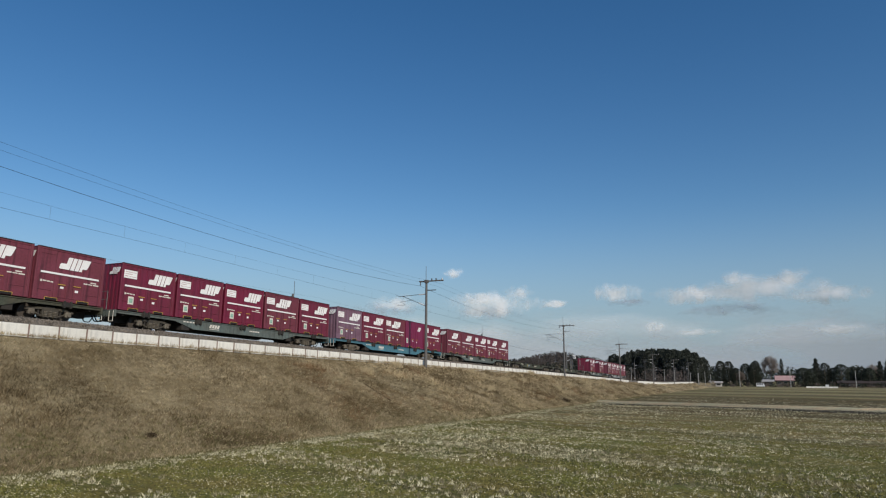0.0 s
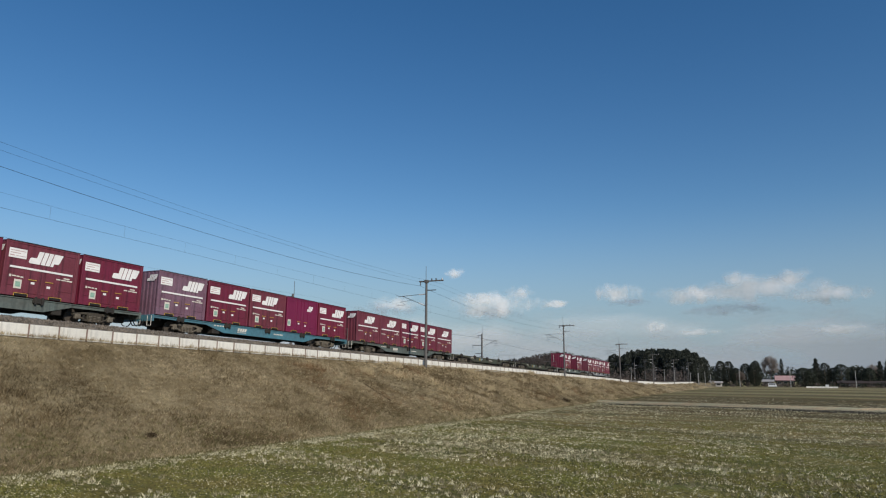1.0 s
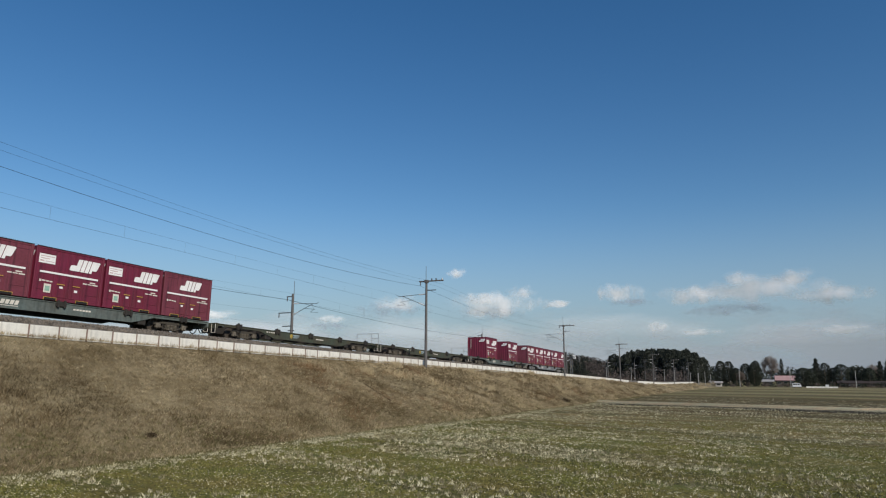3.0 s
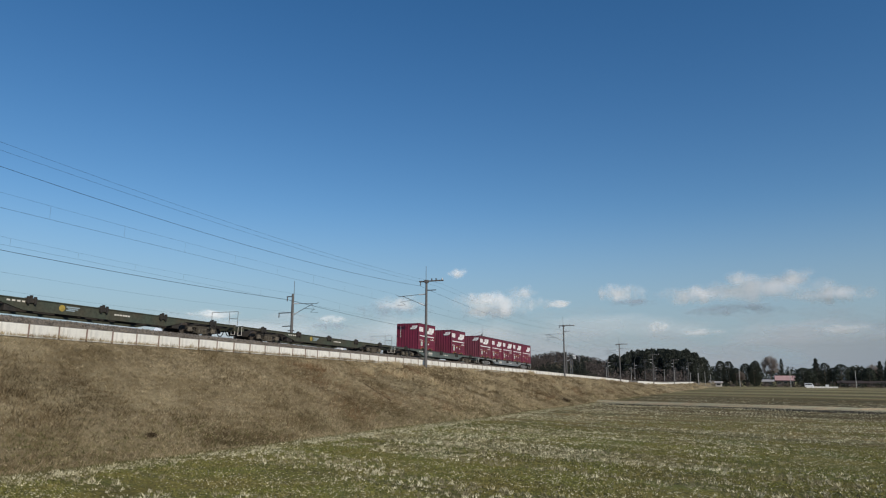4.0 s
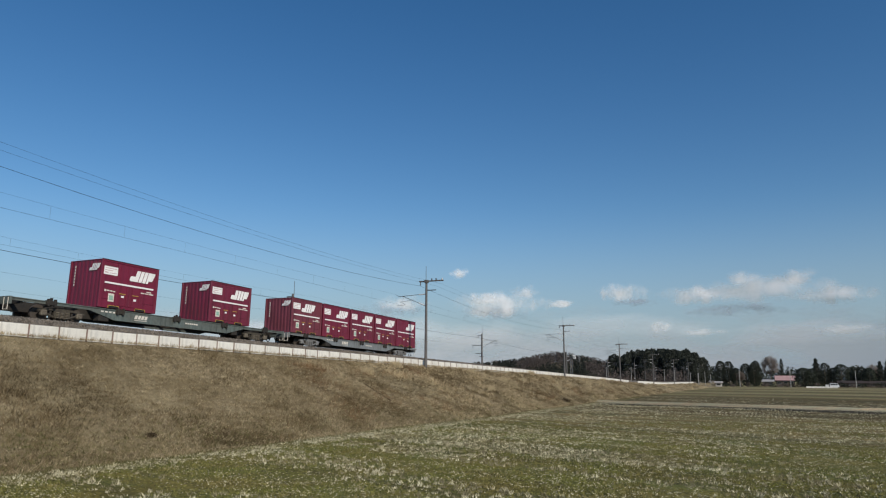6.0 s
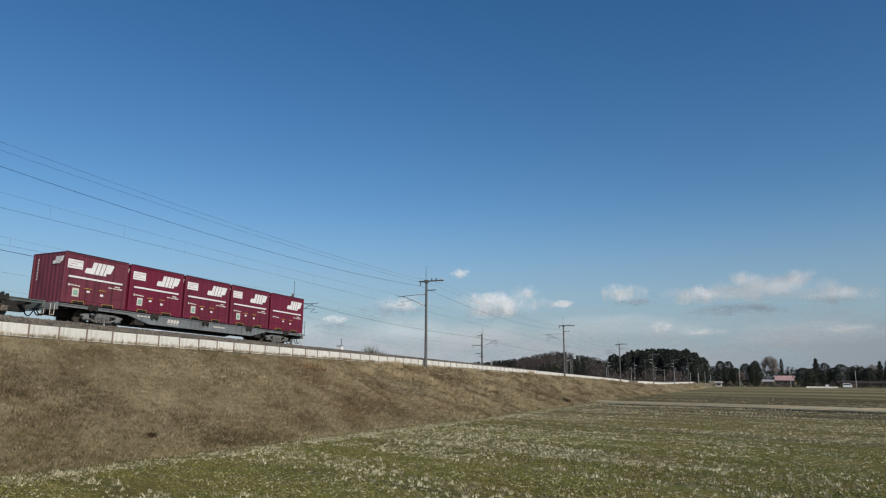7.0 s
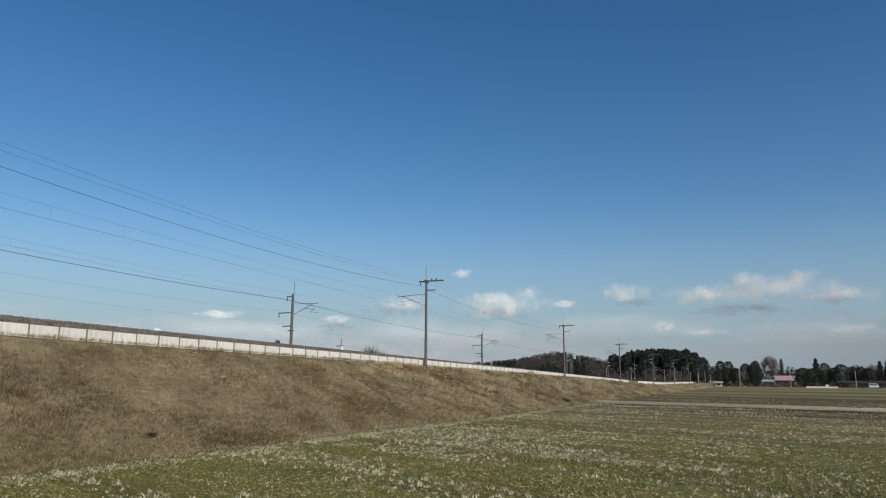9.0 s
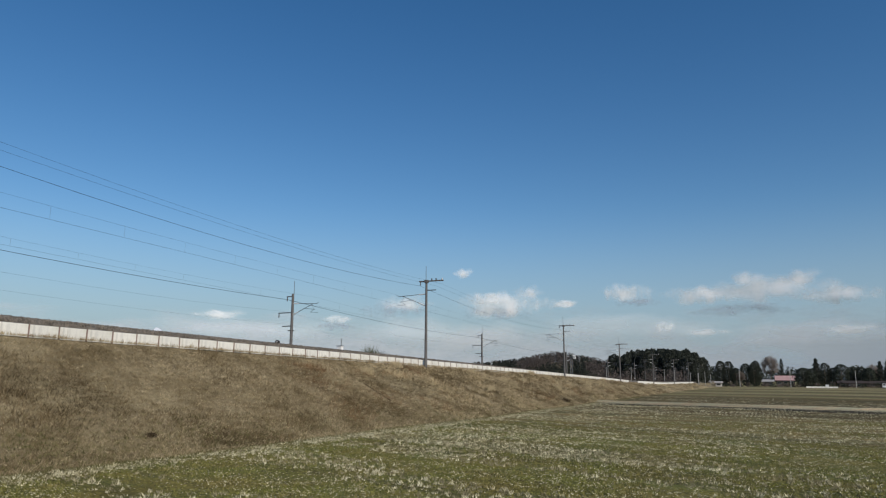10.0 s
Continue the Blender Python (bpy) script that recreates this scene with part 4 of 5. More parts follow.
def build_tufts():
    """Clumps of tall pale grass that stand out on the slope, and dark bushes at its foot."""
    rng = np.random.default_rng(11)
    spots = [(44.3, 26.9), (51.0, 28.2), (62.2, 24.2), (66.4, 27.9), (72, 26.4), (80, 26.9), (86.8, 24.6), (88.0, 28.4), (97, 25.6), (104, 24.8), (112, 26.5), (121, 26.8), (131, 28.4), (142, 26.0)]
    for x, y in spots:
        n = 70
        pos = np.c_[rng.normal(0, 0.28, n), rng.normal(0, 0.24, n), np.zeros(n)]
        v, f = blades(pos, np.full(n, 0.66), 6, 0.03, 0.65, 0.05, rng)
        ob = new("grass_tuft", raw_mesh("grass_tuft", v, f, M_PALEGRASS))
        ob.matrix_basis = pose(x, y, slope_z(x, y) - 0.05)
        tagged(ob, "tall tuft of straw-coloured dry grass on the slope", "grass tuft", "grass tufts on the slope")
    for x, y, s, n in ((20.25, 22.0, 0.17, 60), (79, 21.5, 0.45, 60)):
        pos = np.c_[rng.normal(0, s * 0.45, n), rng.normal(0, s * 0.45, n), np.abs(rng.normal(0, s * 0.25, n))]
        v, f = blades(pos, np.full(n, s * 0.9), 6, 0.035, 1.2, 0.06, rng)
        ob = new("dark_bush", raw_mesh("dark_bush", v, f, M_DARKBUSH))
        ob.matrix_basis = pose(x, y, slope_z(x, y) - 0.05)
        tagged(ob, "small dark withered bush at the foot of the slope", "bush", "bushes on the slope")
    # an added dark rod stands in for a rut-like line down the slope
    branch = new("fallen_branch")
    branch.matrix_basis = pose(42.0, 24.6, 0)
    tagged(branch, "thin dark rod set in place of a rut line down the slope", "branch")
    bm = bmesh.new()
    pts = [Vector((0.05 * math.sin(i * 1.7), -1.1 + i * 0.37, slope_z(42.0, 23.5 + i * 0.37) + 0.10)) for i in range(7)]
    for p, q in zip(pts, pts[1:]):
        shape_rod(bm, p, q, 0.035, 0.03, 5)
    part("stick", bm, M_DARKBUSH, branch)
    # green and brown weeds between the tracks, beyond the wall
    for x, y, s, tall, m in ((58.6, 35.4, 0.25, 1.9, M_WEED), (59.5, 35.3, 0.5, 1.4, M_WEED), (60.8, 35.2, 0.6, 1.25, M_WEED), (62.2, 35.2, 0.7, 1.1, M_BRUSH), (63.8, 35.2, 0.7, 0.95, M_BRUSH), (65.6, 35.2, 0.7, 0.85, M_BRUSH), (67.4, 35.2, 0.6, 0.7, M_BRUSH)):
        n = 130
        pos = np.c_[rng.normal(0, s * 0.6, n), rng.normal(0, 0.3, n), np.zeros(n)]
        v, f = blades(pos, rng.uniform(0.35, 1.0, n) * tall, 6, 0.035, 0.5, 0.08, rng)
        ob = new("track_weeds", raw_mesh("track_weeds", v, f, m))
        ob.matrix_basis = pose(x, y, rail_z(x) - 0.35)
        tagged(ob, "ragged green-brown weeds growing between the tracks", "weeds", "weeds between the tracks")
    # sparse stalks before the wall panels
    for i in range(17):
        x = 18 + i * 3.3 + rng.uniform(-1.6, 1.6)
        n = int(rng.integers(2, 8))
        pos = np.c_[rng.normal(0, 0.16, n), rng.normal(0, 0.05, n), np.zeros(n)]
        v, f = blades(pos, np.full(n, rng.uniform(0.18, 0.42)), 4, 0.012, 0.6, 0.04, rng)
        ob = new("weed", raw_mesh("weed", v, f, M_DRYGRASS))
        ob.matrix_basis = pose(x, WALL_Y - 0.14, wall_z(x) - 0.5)
        tagged(ob, "thin dry weed standing before the white wall", "weed", "weeds before the wall")


def strip(x, y):
    """Where stubble or grass prevails: strips that run with the rows."""
    u = x - 0.386 * (y - 17.3)
    return noise.noise((u * 0.30, y * 0.025, 4)) + 1.0 * noise.noise((u * 0.75, y * 0.10, 14))


def build_field_plants():
    rng = np.random.default_rng(21)
    # hills of rice stubble in rows across the field
    hills = []
    u = 10.0
    while u < 135:
        step = 0.24 if u < 45 else 0.32
        for y in np.arange(-45.0, 22.5, step):
            x = u + 0.386 * (y - 17.3) + rng.normal(0, 0.05)
            yy = y + rng.normal(0, 0.05)
            depth = 0.9 * x + 0.42 * yy
            if depth < 14 or abs(0.42 * x - 0.91 * yy) > 0.68 * depth + 2 or yy > foot_y(x) + 0.3:
                continue
            if u > 88 and rng.random() < 0.6:
                continue
            k = 0.5 * noise.noise((x * 0.12, yy * 0.12, 1)) + 0.6 * noise.noise((x * 0.7, yy * 0.7, 8)) + 1.2 * strip(x, yy)
            if x < 20 and 12 < yy < 19.6:
                k -= 0.35
            edge = foot_y(x) - yy
            if rng.random() < 0.30 + 1.0 * k + (0.6 if 0.3 < edge < 1.7 else 0):
                hills.append((x, yy, 0.0, 0.045 + 0.06 * rng.random() ** 1.5 + (0.03 if u < 32 else 0)))
        u += 0.30 if u < 45 else 0.42
    a = np.array(hills)
    bright = rng.random(len(a)) < 0.46
    for mask, m, name, label in ((bright, M_STUBBLE, "rice_stubble", "bleached rice stubble in rows on the field"), (~bright, M_OLDSTUBBLE, "old_stubble", "grey-brown rotted rice stubble in rows")):
        v, f = blades(a[mask][:, :3], a[mask][:, 3], 12, 0.026, 1.0, 0.045, rng)
        tagged(new(name, raw_mesh(name, v, f, m)), label, "stubble", kind="stuff")
    # short grass between the rows
    pts = []
    for _ in range(60000):
        d = 14 + 38 * rng.random() ** 1.4
        w = rng.uniform(-0.69, 0.69) * d
        x, y = 0.906 * d + 0.424 * w, 0.424 * d - 0.906 * w
        if y > foot_y(x) + 0.2:
            continue
        k = 0.6 * noise.noise((x * 0.11, y * 0.13, 3)) - 1.5 * strip(x, y)
        if rng.random() < 0.60 + 0.9 * k:
            pts.append((x, y, 0.0, 0.075))
    a = np.array(pts)
    # bleached straw lying flat
    pick = a[rng.random(len(a)) < 0.22].copy()
    pick[:, :2] += rng.normal(0, 0.4, (len(pick), 2))
    pick[:, 2] += 0.03
    v, f = blades(pick[:, :3], np.full(len(pick), 0.03), 4, 0.03, 4.0, 0.18, rng)
    tagged(new("straw_litter", raw_mesh("straw_litter", v, f, M_STUBBLE)), "bleached straw lying flat on the field", "straw", kind="stuff")
    # straw scattered over the middle of the field and along its edge by the slope
    d = 28 + 62 * rng.random(15000)
    w = rng.uniform(-0.69, 0.69, 15000) * d
    b = np.c_[0.906 * d + 0.424 * w, 0.424 * d - 0.906 * w, np.full(15000, 0.03)]
    keep = [y < foot_y(x) and rng.random() < 0.55 + strip(x, y) for x, y, z in b]
    e = np.array([(x, foot_y(x) - abs(rng.normal(0.75, 0.7)), 0.03) for x in 10 + 80 * rng.random(2000) ** 1.3])
    b = np.concatenate([b[np.array(keep)], e])
    v, f = blades(b, np.full(len(b), 0.05), 4, 0.04, 2.2, 0.12, rng)
    tagged(new("scattered_straw", raw_mesh("scattered_straw", v, f, M_STUBBLE)), "pale straw scattered across the stubble field", "straw", kind="stuff")
    v, f = blades(a[:, :3], a[:, 3] * 0.7, 6, 0.03, 1.3, 0.10, rng)
    tagged(new("field_grass", raw_mesh("field_grass", v, f, M_GRASS)), "short green winter grass on the stubble field", "grass", kind="stuff")


# dead weeds; also darkened for the shade painted along the slope's ridges
M_BRUSH = material("dead_weeds", (0.180, 0.130, 0.068), 0.9, vary=0.25, scale=0.3, second=(0.115, 0.086, 0.046), grain=3, island=0.4, spec=0.2)
M_WEED = material("green_brown_weeds", (0.085, 0.088, 0.038), 0.9, vary=0.3, island=0.4, spec=0.2)
M_DARKBUSH = material("dark_bush", (0.062, 0.042, 0.024), 0.9, vary=0.3, island=0.4, spec=0.2)
M_OLDSTUBBLE = material("old_stubble", (0.31, 0.275, 0.165), 0.9, vary=0.25, scale=0.3, second=(0.24, 0.21, 0.13), grain=3, island=0.4, spec=0.2)
def build_patches():
    """Patches of darker, redder and paler growth on the slope, and a ragged fringe below the wall."""
    rng = np.random.default_rng(17)
    plans = (("brown_weeds", M_BRUSH, "patches of dark brown dead weeds on the slope", 60, (12, 165), 0.30),
             ("russet_weeds", M_RUSSET, "patches of russet withered weeds on the slope", 30, (34, 165), 0.34),
             ("straw_patches", M_PALEGRASS, "patches of golden straw-like grass on the slope", 62, (48, 168), 0.36))
    for name, m, label, count, (x0, x1), tall in plans:
        rows = []
        for _ in range(count):
            cx = x0 + (x1 - x0) * rng.random() ** 1.25
            cf = rng.uniform(0.05, 0.93)
            lean = rng.uniform(-0.9, 0.9)
            n = int(rng.integers(50, 150))
            a, c = rng.normal(0, 1, n), rng.normal(0, 1, n)
            sx, sf = rng.uniform(0.35, 1.0) * (1 + cx / 90), rng.uniform(0.04, 0.11)
            for p, q in zip(a, c):
                f = min(0.97, max(0.0, cf + q * sf))
                x = cx + p * sx + lean * q
                fy = foot_y(x)
                y = fy + (WALL_Y - fy) * f
                rows.append((x, y, slope_z(x, y) - 0.02, tall * rng.uniform(0.5, 1.1)))
        r = np.array(rows)
        v, f = blades(r[:, :3], r[:, 3], 6, 0.026, 1.1, 0.10, rng)
        tagged(new(name, raw_mesh(name, v, f, m)), label, "weeds", kind="stuff")
    # dull olive verge where the slope meets the field
    xs = 10 + 120 * rng.random(13000) ** 1.5
    r = np.array([(x, foot_y(x) + rng.normal(0.45, 0.85), 0.0, rng.uniform(0.06, 0.17)) for x in xs])
    r[:, 2] = [max(0.0, slope_z(x, y)) - 0.01 for x, y in r[:, :2]]
    v, f = blades(r[:, :3], r[:, 3], 8, 0.02, 1.2, 0.12, rng)
    tagged(new("verge_grass", raw_mesh("verge_grass", v, f, M_VERGE)), "dull olive grass verge along the foot of the slope", "grass", kind="stuff")
    xs = rng.uniform(12, 120, 2600)
    r = np.array([(x, WALL_Y - rng.uniform(0.08, 0.30), wall_z(x) - 0.52, rng.uniform(0.06, 0.20) + 0.10 * max(0, noise.noise((x * 0.8, 0, 0)))) for x in xs])
    v, f = blades(r[:, :3], r[:, 3], 6, 0.022, 0.9, 0.08, rng)
    tagged(new("fringe_grass", raw_mesh("fringe_grass", v, f, M_DRYGRASS)), "ragged dry grass along the foot of the white wall", "grass", kind="stuff")


M_VERGE = material("olive_verge_grass", (0.160, 0.148, 0.060), 0.9, vary=0.35, scale=0.4, second=(0.12, 0.108, 0.045), grain=3, island=0.3, spec=0.2)
M_RUSSET = material("russet_weeds", (0.27, 0.165, 0.085), 0.9, vary=0.25, scale=0.3, second=(0.19, 0.115, 0.06), grain=3, island=0.25, spec=0.2)
build_slope_grass()
build_patches()
build_tufts()
build_field_plants()


# ---- trees ----
def crown(shape, height, radius, n, size, rng, base=0.15):
    """Leaf clumps that fill a crown: corners and triangles. shape: cedar, round, column or bare."""
    t = rng.random(n)
    if shape == "cedar":
        prof = (1 - t) ** 0.55 * (0.75 + 0.25 * np.sin(t * 37 + rng.uniform(0, 6)))
    elif shape == "column":
        prof = np.sqrt(np.clip(1 - (2 * t - 0.85) ** 2 * 0.72, 0.02, 1))
    else:
        prof = np.sqrt(np.clip(1 - (2 * t - 1) ** 2, 0.0, 1)) + 0.05
    a = rng.uniform(0, 2 * np.pi, n)
    lumps = 1 + 0.18 * np.sin(a * 3 + t * 9 + rng.uniform(0, 6)) + 0.12 * np.sin(a * 7 - t * 21)
    r = radius * prof * lumps * rng.uniform(0.35, 1.0, n) ** 0.5
    z = height * (base + (1 - base) * t)
    p = np.c_[r * np.cos(a), r * np.sin(a), z]
    d = [rng.normal(0, 1, (n, 3)) for _ in range(3)]
    s = size * rng.uniform(0.5, 1.3, n)[:, None]
    v = np.stack([p + q / np.linalg.norm(q, axis=1)[:, None] * s for q in d], axis=1).reshape(-1, 3)
    return v, np.arange(len(v)).reshape(-1, 3)


def trunk_mesh(height, r, limbs, reach, rng):
    bm = bmesh.new()
    shape_rod(bm, (0, 0, -0.3), (0, 0, height * 0.5), r, r * 0.65, 7)
    shape_rod(bm, (0, 0, height * 0.5), (0, 0, height * 0.92), r * 0.65, r * 0.15, 6)
    for i in range(limbs):
        a = rng.uniform(0, 2 * math.pi)
        z = height * rng.uniform(0.3, 0.8)
        e = Vector((math.cos(a) * reach, math.sin(a) * reach, z + height * rng.uniform(0.08, 0.2)))
        shape_rod(bm, (0, 0, z), e, r * 0.35, r * 0.08, 5)
    return bm


def tree(name, label, x, y, shape, height, radius, n, size, mat, rng, base=0.1, z=0.0):
    t = new(name)
    t.matrix_basis = pose(x, y, z)
    tagged(t, label, "tree", "trees round the farmhouse")
    part("trunk", trunk_mesh(height, 0.035 * height * (0.6 if shape == "column" else 1), 6, radius * 0.6, rng), M_BARK, t)
    v, f = crown(shape, height, radius, n, size, rng, base)
    ob = new("crown", raw_mesh("crown", v, f, mat))
    ob.parent = t
    return t


def bare_tree(x, y, height, radius, rng, label):
    """A leafless tree: limbs that fork into a fan of fine twigs."""
    t = new("bare_tree")
    t.matrix_basis = pose(x, y, 0)
    tagged(t, label, "tree", "trees round the farmhouse")
    bm = bmesh.new()
    shape_rod(bm, (0, 0, -0.2), (0, 0, height * 0.38), 0.28, 0.2, 8)
    bt = bmesh.new()
    for i in range(22):
        a = rng.uniform(0, 2 * math.pi)
        el = rng.uniform(-0.35, 1.35)
        mid = Vector((math.cos(a) * math.cos(el) * radius * 0.5, math.sin(a) * math.cos(el) * radius * 0.5, height * 0.50 + math.sin(el) * height * 0.2))
        shape_rod(bm, (0, 0, height * 0.36), mid, 0.11, 0.06, 5)
        for j in range(40):
            b, e2 = a + rng.normal(0, 0.5), min(1.55, max(-0.7, el + rng.normal(0, 0.35)))
            end = Vector((math.cos(b) * math.cos(e2) * radius, math.sin(b) * math.cos(e2) * radius, height * 0.64 + math.sin(e2) * height * 0.36))
            q = mid.lerp(end, rng.uniform(0.75, 1.02))
            shape_rod(bt, mid, q, 0.05, 0.022, 3, caps=False)
    part("trunk", bm, M_BARK, t)
    part("twigs", bt, M_TWIG, t)


def wood(name, label, spots, mat, rng, clumps, size, kinds, trunks=True):
    """A stand of trees that nobody could count."""
    vs, fs, k = [], [], 0
    bm = bmesh.new()
    for x, y, z, h, r in spots:
        v, f = crown(kinds[int(rng.integers(len(kinds)))], h, r, clumps, size, rng, 0.12)
        vs.append(v + np.array([x, y, z]))
        fs.append(f + k)
        k += len(v)
        if trunks:
            shape_rod(bm, (x, y, z - 0.5), (x, y, z + h * 0.8), 0.22, 0.06, 5, caps=False)
    ob = new(name, raw_mesh(name, np.concatenate(vs), np.concatenate(fs), mat))
    tagged(ob, label, "wood", kind="stuff")
    if trunks:
        part("trunks", bm, M_BARK, ob)
        tagged(ob.children[0], kind="stuff")
    else:
        bm.free()


def build_woods():
    rng = np.random.default_rng(31)
    spots = []
    for _ in range(190):
        y = rng.uniform(29.0, 66)
        x = rng.uniform(318, 375)
        h = 15.4 + rng.uniform(-1.6, 1.6)
        edge = min(1.0, (y - 27.5) / 8.0)
        h *= 0.62 + 0.38 * math.sqrt(max(0.05, edge))
        if y > 60:
            h *= 0.88
        spots.append((x, y, 0, h * x / 335.0, rng.uniform(2.3, 3.4)))
    wood("cedar_wood", "dense dark cedar grove beside the railway", spots, M_CONIFER, rng, 1700, 0.48, ["cedar", "column", "cedar", "round"])
    # low scrub before and beside it
    spots = [(rng.uniform(300, 330), rng.uniform(30, 72), 0, rng.uniform(3, 8), rng.uniform(1.8, 3)) for _ in range(80)]
    wood("scrub", "grey-brown leafless scrub along the railway", spots, M_BAREWOOD, rng, 220, 0.34, ["round"], trunks=False)
    # the wooded hill
    ridge = [(285, 13), (262, 16.5), (248, 19), (227, 20), (204, 23), (190, 26), (180, 28), (161, 26), (148, 23), (133, 19.5), (121, 17), (100, 12), (80, 8)]

    def top(y):
        ys = [r[0] for r in ridge][::-1]
        return float(np.interp(y, ys, [r[1] for r in ridge][::-1]))

    verts, faces = [], []
    ny, nx = 50, 14
    for j in range(ny):
        y = -40 + j * 8.0
        for i in range(nx):
            f = i / (nx - 1)
            x = 520 + 260 * f
            z = max(-0.5, (top(y) - 8.5) * math.sin(math.pi * min(1, f * 1.15)) ** 1.2 if 70 < y < 300 else -0.5)
            verts.append((x, y, z))
    for j in range(ny - 1):
        for i in range(nx - 1):
            faces.append((j * nx + i, j * nx + i + 1, (j + 1) * nx + i + 1, (j + 1) * nx + i))
    tagged(new("hill", raw_mesh("hill", verts, faces, M_EARTH)), "low brown hill under winter woods", "hill", kind="structure")
    dark, bare = [], []
    for _ in range(900):
        y, f = rng.uniform(75, 300), rng.uniform(0.05, 0.52)
        x = 520 + 260 * f
        z = max(-0.3, (top(y) - 8.5) * math.sin(math.pi * min(1, f * 1.15)) ** 1.2)
        k = noise.noise((y * 0.03, f * 6, 2))
        leafy = k > 0.05 or y > 195 and rng.random() < 0.5
        (dark if leafy else bare).append((x, y, z - 0.3, rng.uniform(6.5, 10.0), rng.uniform(2.0, 3.6)))
    wood("hill_conifers", "dark evergreen trees on the low hill", dark, M_CONIFER, rng, 300, 0.55, ["cedar", "round"], trunks=False)
    wood("hill_bare_trees", "brown leafless trees covering the low hill", bare, M_BAREWOOD, rng, 300, 0.5, ["round"], trunks=False)
    # far low line of woods behind the farm
    spots = [(rng.uniform(620, 760), rng.uniform(-130, 60), 0, rng.uniform(9, 15), rng.uniform(4, 6)) for _ in range(120)]
    wood("far_woods", "distant dull blue-green line of woods", spots, M_LEAF, rng, 110, 1.2, ["round"], trunks=False)


def build_farm_trees():
    rng = np.random.default_rng(41)
    dk = "dark clipped evergreen tree beside the farm"
    for x, y, sh, h, r, n, label in (
            (379, 22.4, "column", 12.4, 3.0, 900, dk), (380, 18.6, "column", 12.2, 3.1, 900, dk), (378, 15.2, "round", 9.0, 2.2, 500, dk),
            (385, 11.0, "round", 11.2, 3.0, 800, dk), (384, 7.2, "round", 11.5, 2.8, 800, dk), (386, 6.3, "round", 12.6, 2.6, 900, "dark bushy conifer beside the farmhouse"),
           
            (409, -5.8, "column", 14.2, 0.95, 420, "slim dark columnar cypress behind the farmhouse"),
            (372, -14.2, "round", 8.8, 3.6, 1000, "broad rounded dark evergreen by the farmhouse"), (374, -17.4, "round", 8.4, 3.0, 800, dk),
            (378, -20.2, "cedar", 13.4, 3.2, 900, "tall ragged dark evergreen rising over the others"), (380, -23.8, "round", 11.2, 2.8, 800, dk),
            (382, -27.6, "round", 9.0, 2.6, 700, dk), (380, -30.6, "round", 10.6, 3.4, 900, dk), (384, -35.0, "round", 9.4, 2.6, 700, dk), (380, -38.8, "round", 9.2, 3.2, 900, dk),
            (378, -41.8, "round", 8.8, 2.6, 700, dk), (380, -46.6, "cedar", 12.0, 2.8, 800, dk), (382, -50.0, "cedar", 13.0, 3.0, 800, dk), (380, -53.5, "round", 12.0, 3.2, 800, dk)):
        tree("evergreen_tree", label, x, y, sh, h, r * 1.06, int(n * 5), 0.30, M_LEAF if sh == "round" else M_CONIFER, rng, 0.04)
    bare_tree(410, -0.4, 16.0, 5.3, rng, "large round leafless tree behind the farmhouse")
    bare_tree(388, -44.5, 11.0, 3.4, rng, "leafless grey tree among evergreens")
    bare_tree(372, 13.0, 7.5, 2.2, rng, "thin leafless tree beside an evergreen")
    for i in range(34):
        y = 24 - i * 2.4 + rng.uniform(-0.8, 0.8)
        h = rng.uniform(1.0, 2.6)
        b = new("hedge_bush")
        b.matrix_basis = pose(366 + rng.uniform(-3, 3), y, 0)
        tagged(b, "low dull green-brown bush along the field's far edge", "bush", "bushes at the field's edge")
        bm = bmesh.new()
        for k in range(3):
            shape_rod(bm, (0, 0, -0.1), (rng.uniform(-0.5, 0.5), rng.uniform(-0.8, 0.8), h * 0.7), 0.05, 0.02, 4)
        part("stem", bm, M_BARK, b)
        v, f = crown("round", h, 1.5, 130, 0.34, rng, 0.0)
        ob = new("leaves", raw_mesh("leaves", v, f, M_LEAF if i % 3 else M_BAREWOOD))
        ob.parent = b


build_woods()
build_farm_trees()


# ---- farm buildings at the field's far edge ----
M_PINKROOF = material("pink_tin_roof", (0.50, 0.32, 0.30), 0.6, vary=0.2, scale=0.6, second=(0.44, 0.27, 0.25))
M_DARKROOF = material("dark_tile_roof", (0.045, 0.034, 0.030), 0.95, vary=0.3, scale=1.5)
M_HOUSEWALL = material("brown_timber_wall", (0.10, 0.075, 0.06), 0.85, vary=0.3, scale=1.0)
M_PLASTER = material("pale_plaster", (0.50, 0.48, 0.45), 0.85, vary=0.15, scale=0.8)
M_GLASS = material("window_glass", (0.02, 0.025, 0.03), 0.1)
M_BLUEROOF = material("pale_blue_roof", (0.40, 0.47, 0.52), 0.5, vary=0.15)
M_GREYROOF = material("grey_tin_roof", (0.40, 0.38, 0.37), 0.6, vary=0.2, scale=0.6)
M_VAN = material("white_van_paint", (0.78, 0.78, 0.78), 0.3, vary=0.05)
M_TYRE = material("tyre_rubber", (0.02, 0.02, 0.02), 0.9)
M_ROAD = material("asphalt", (0.055, 0.055, 0.055), 0.9, vary=0.2, scale=0.5)


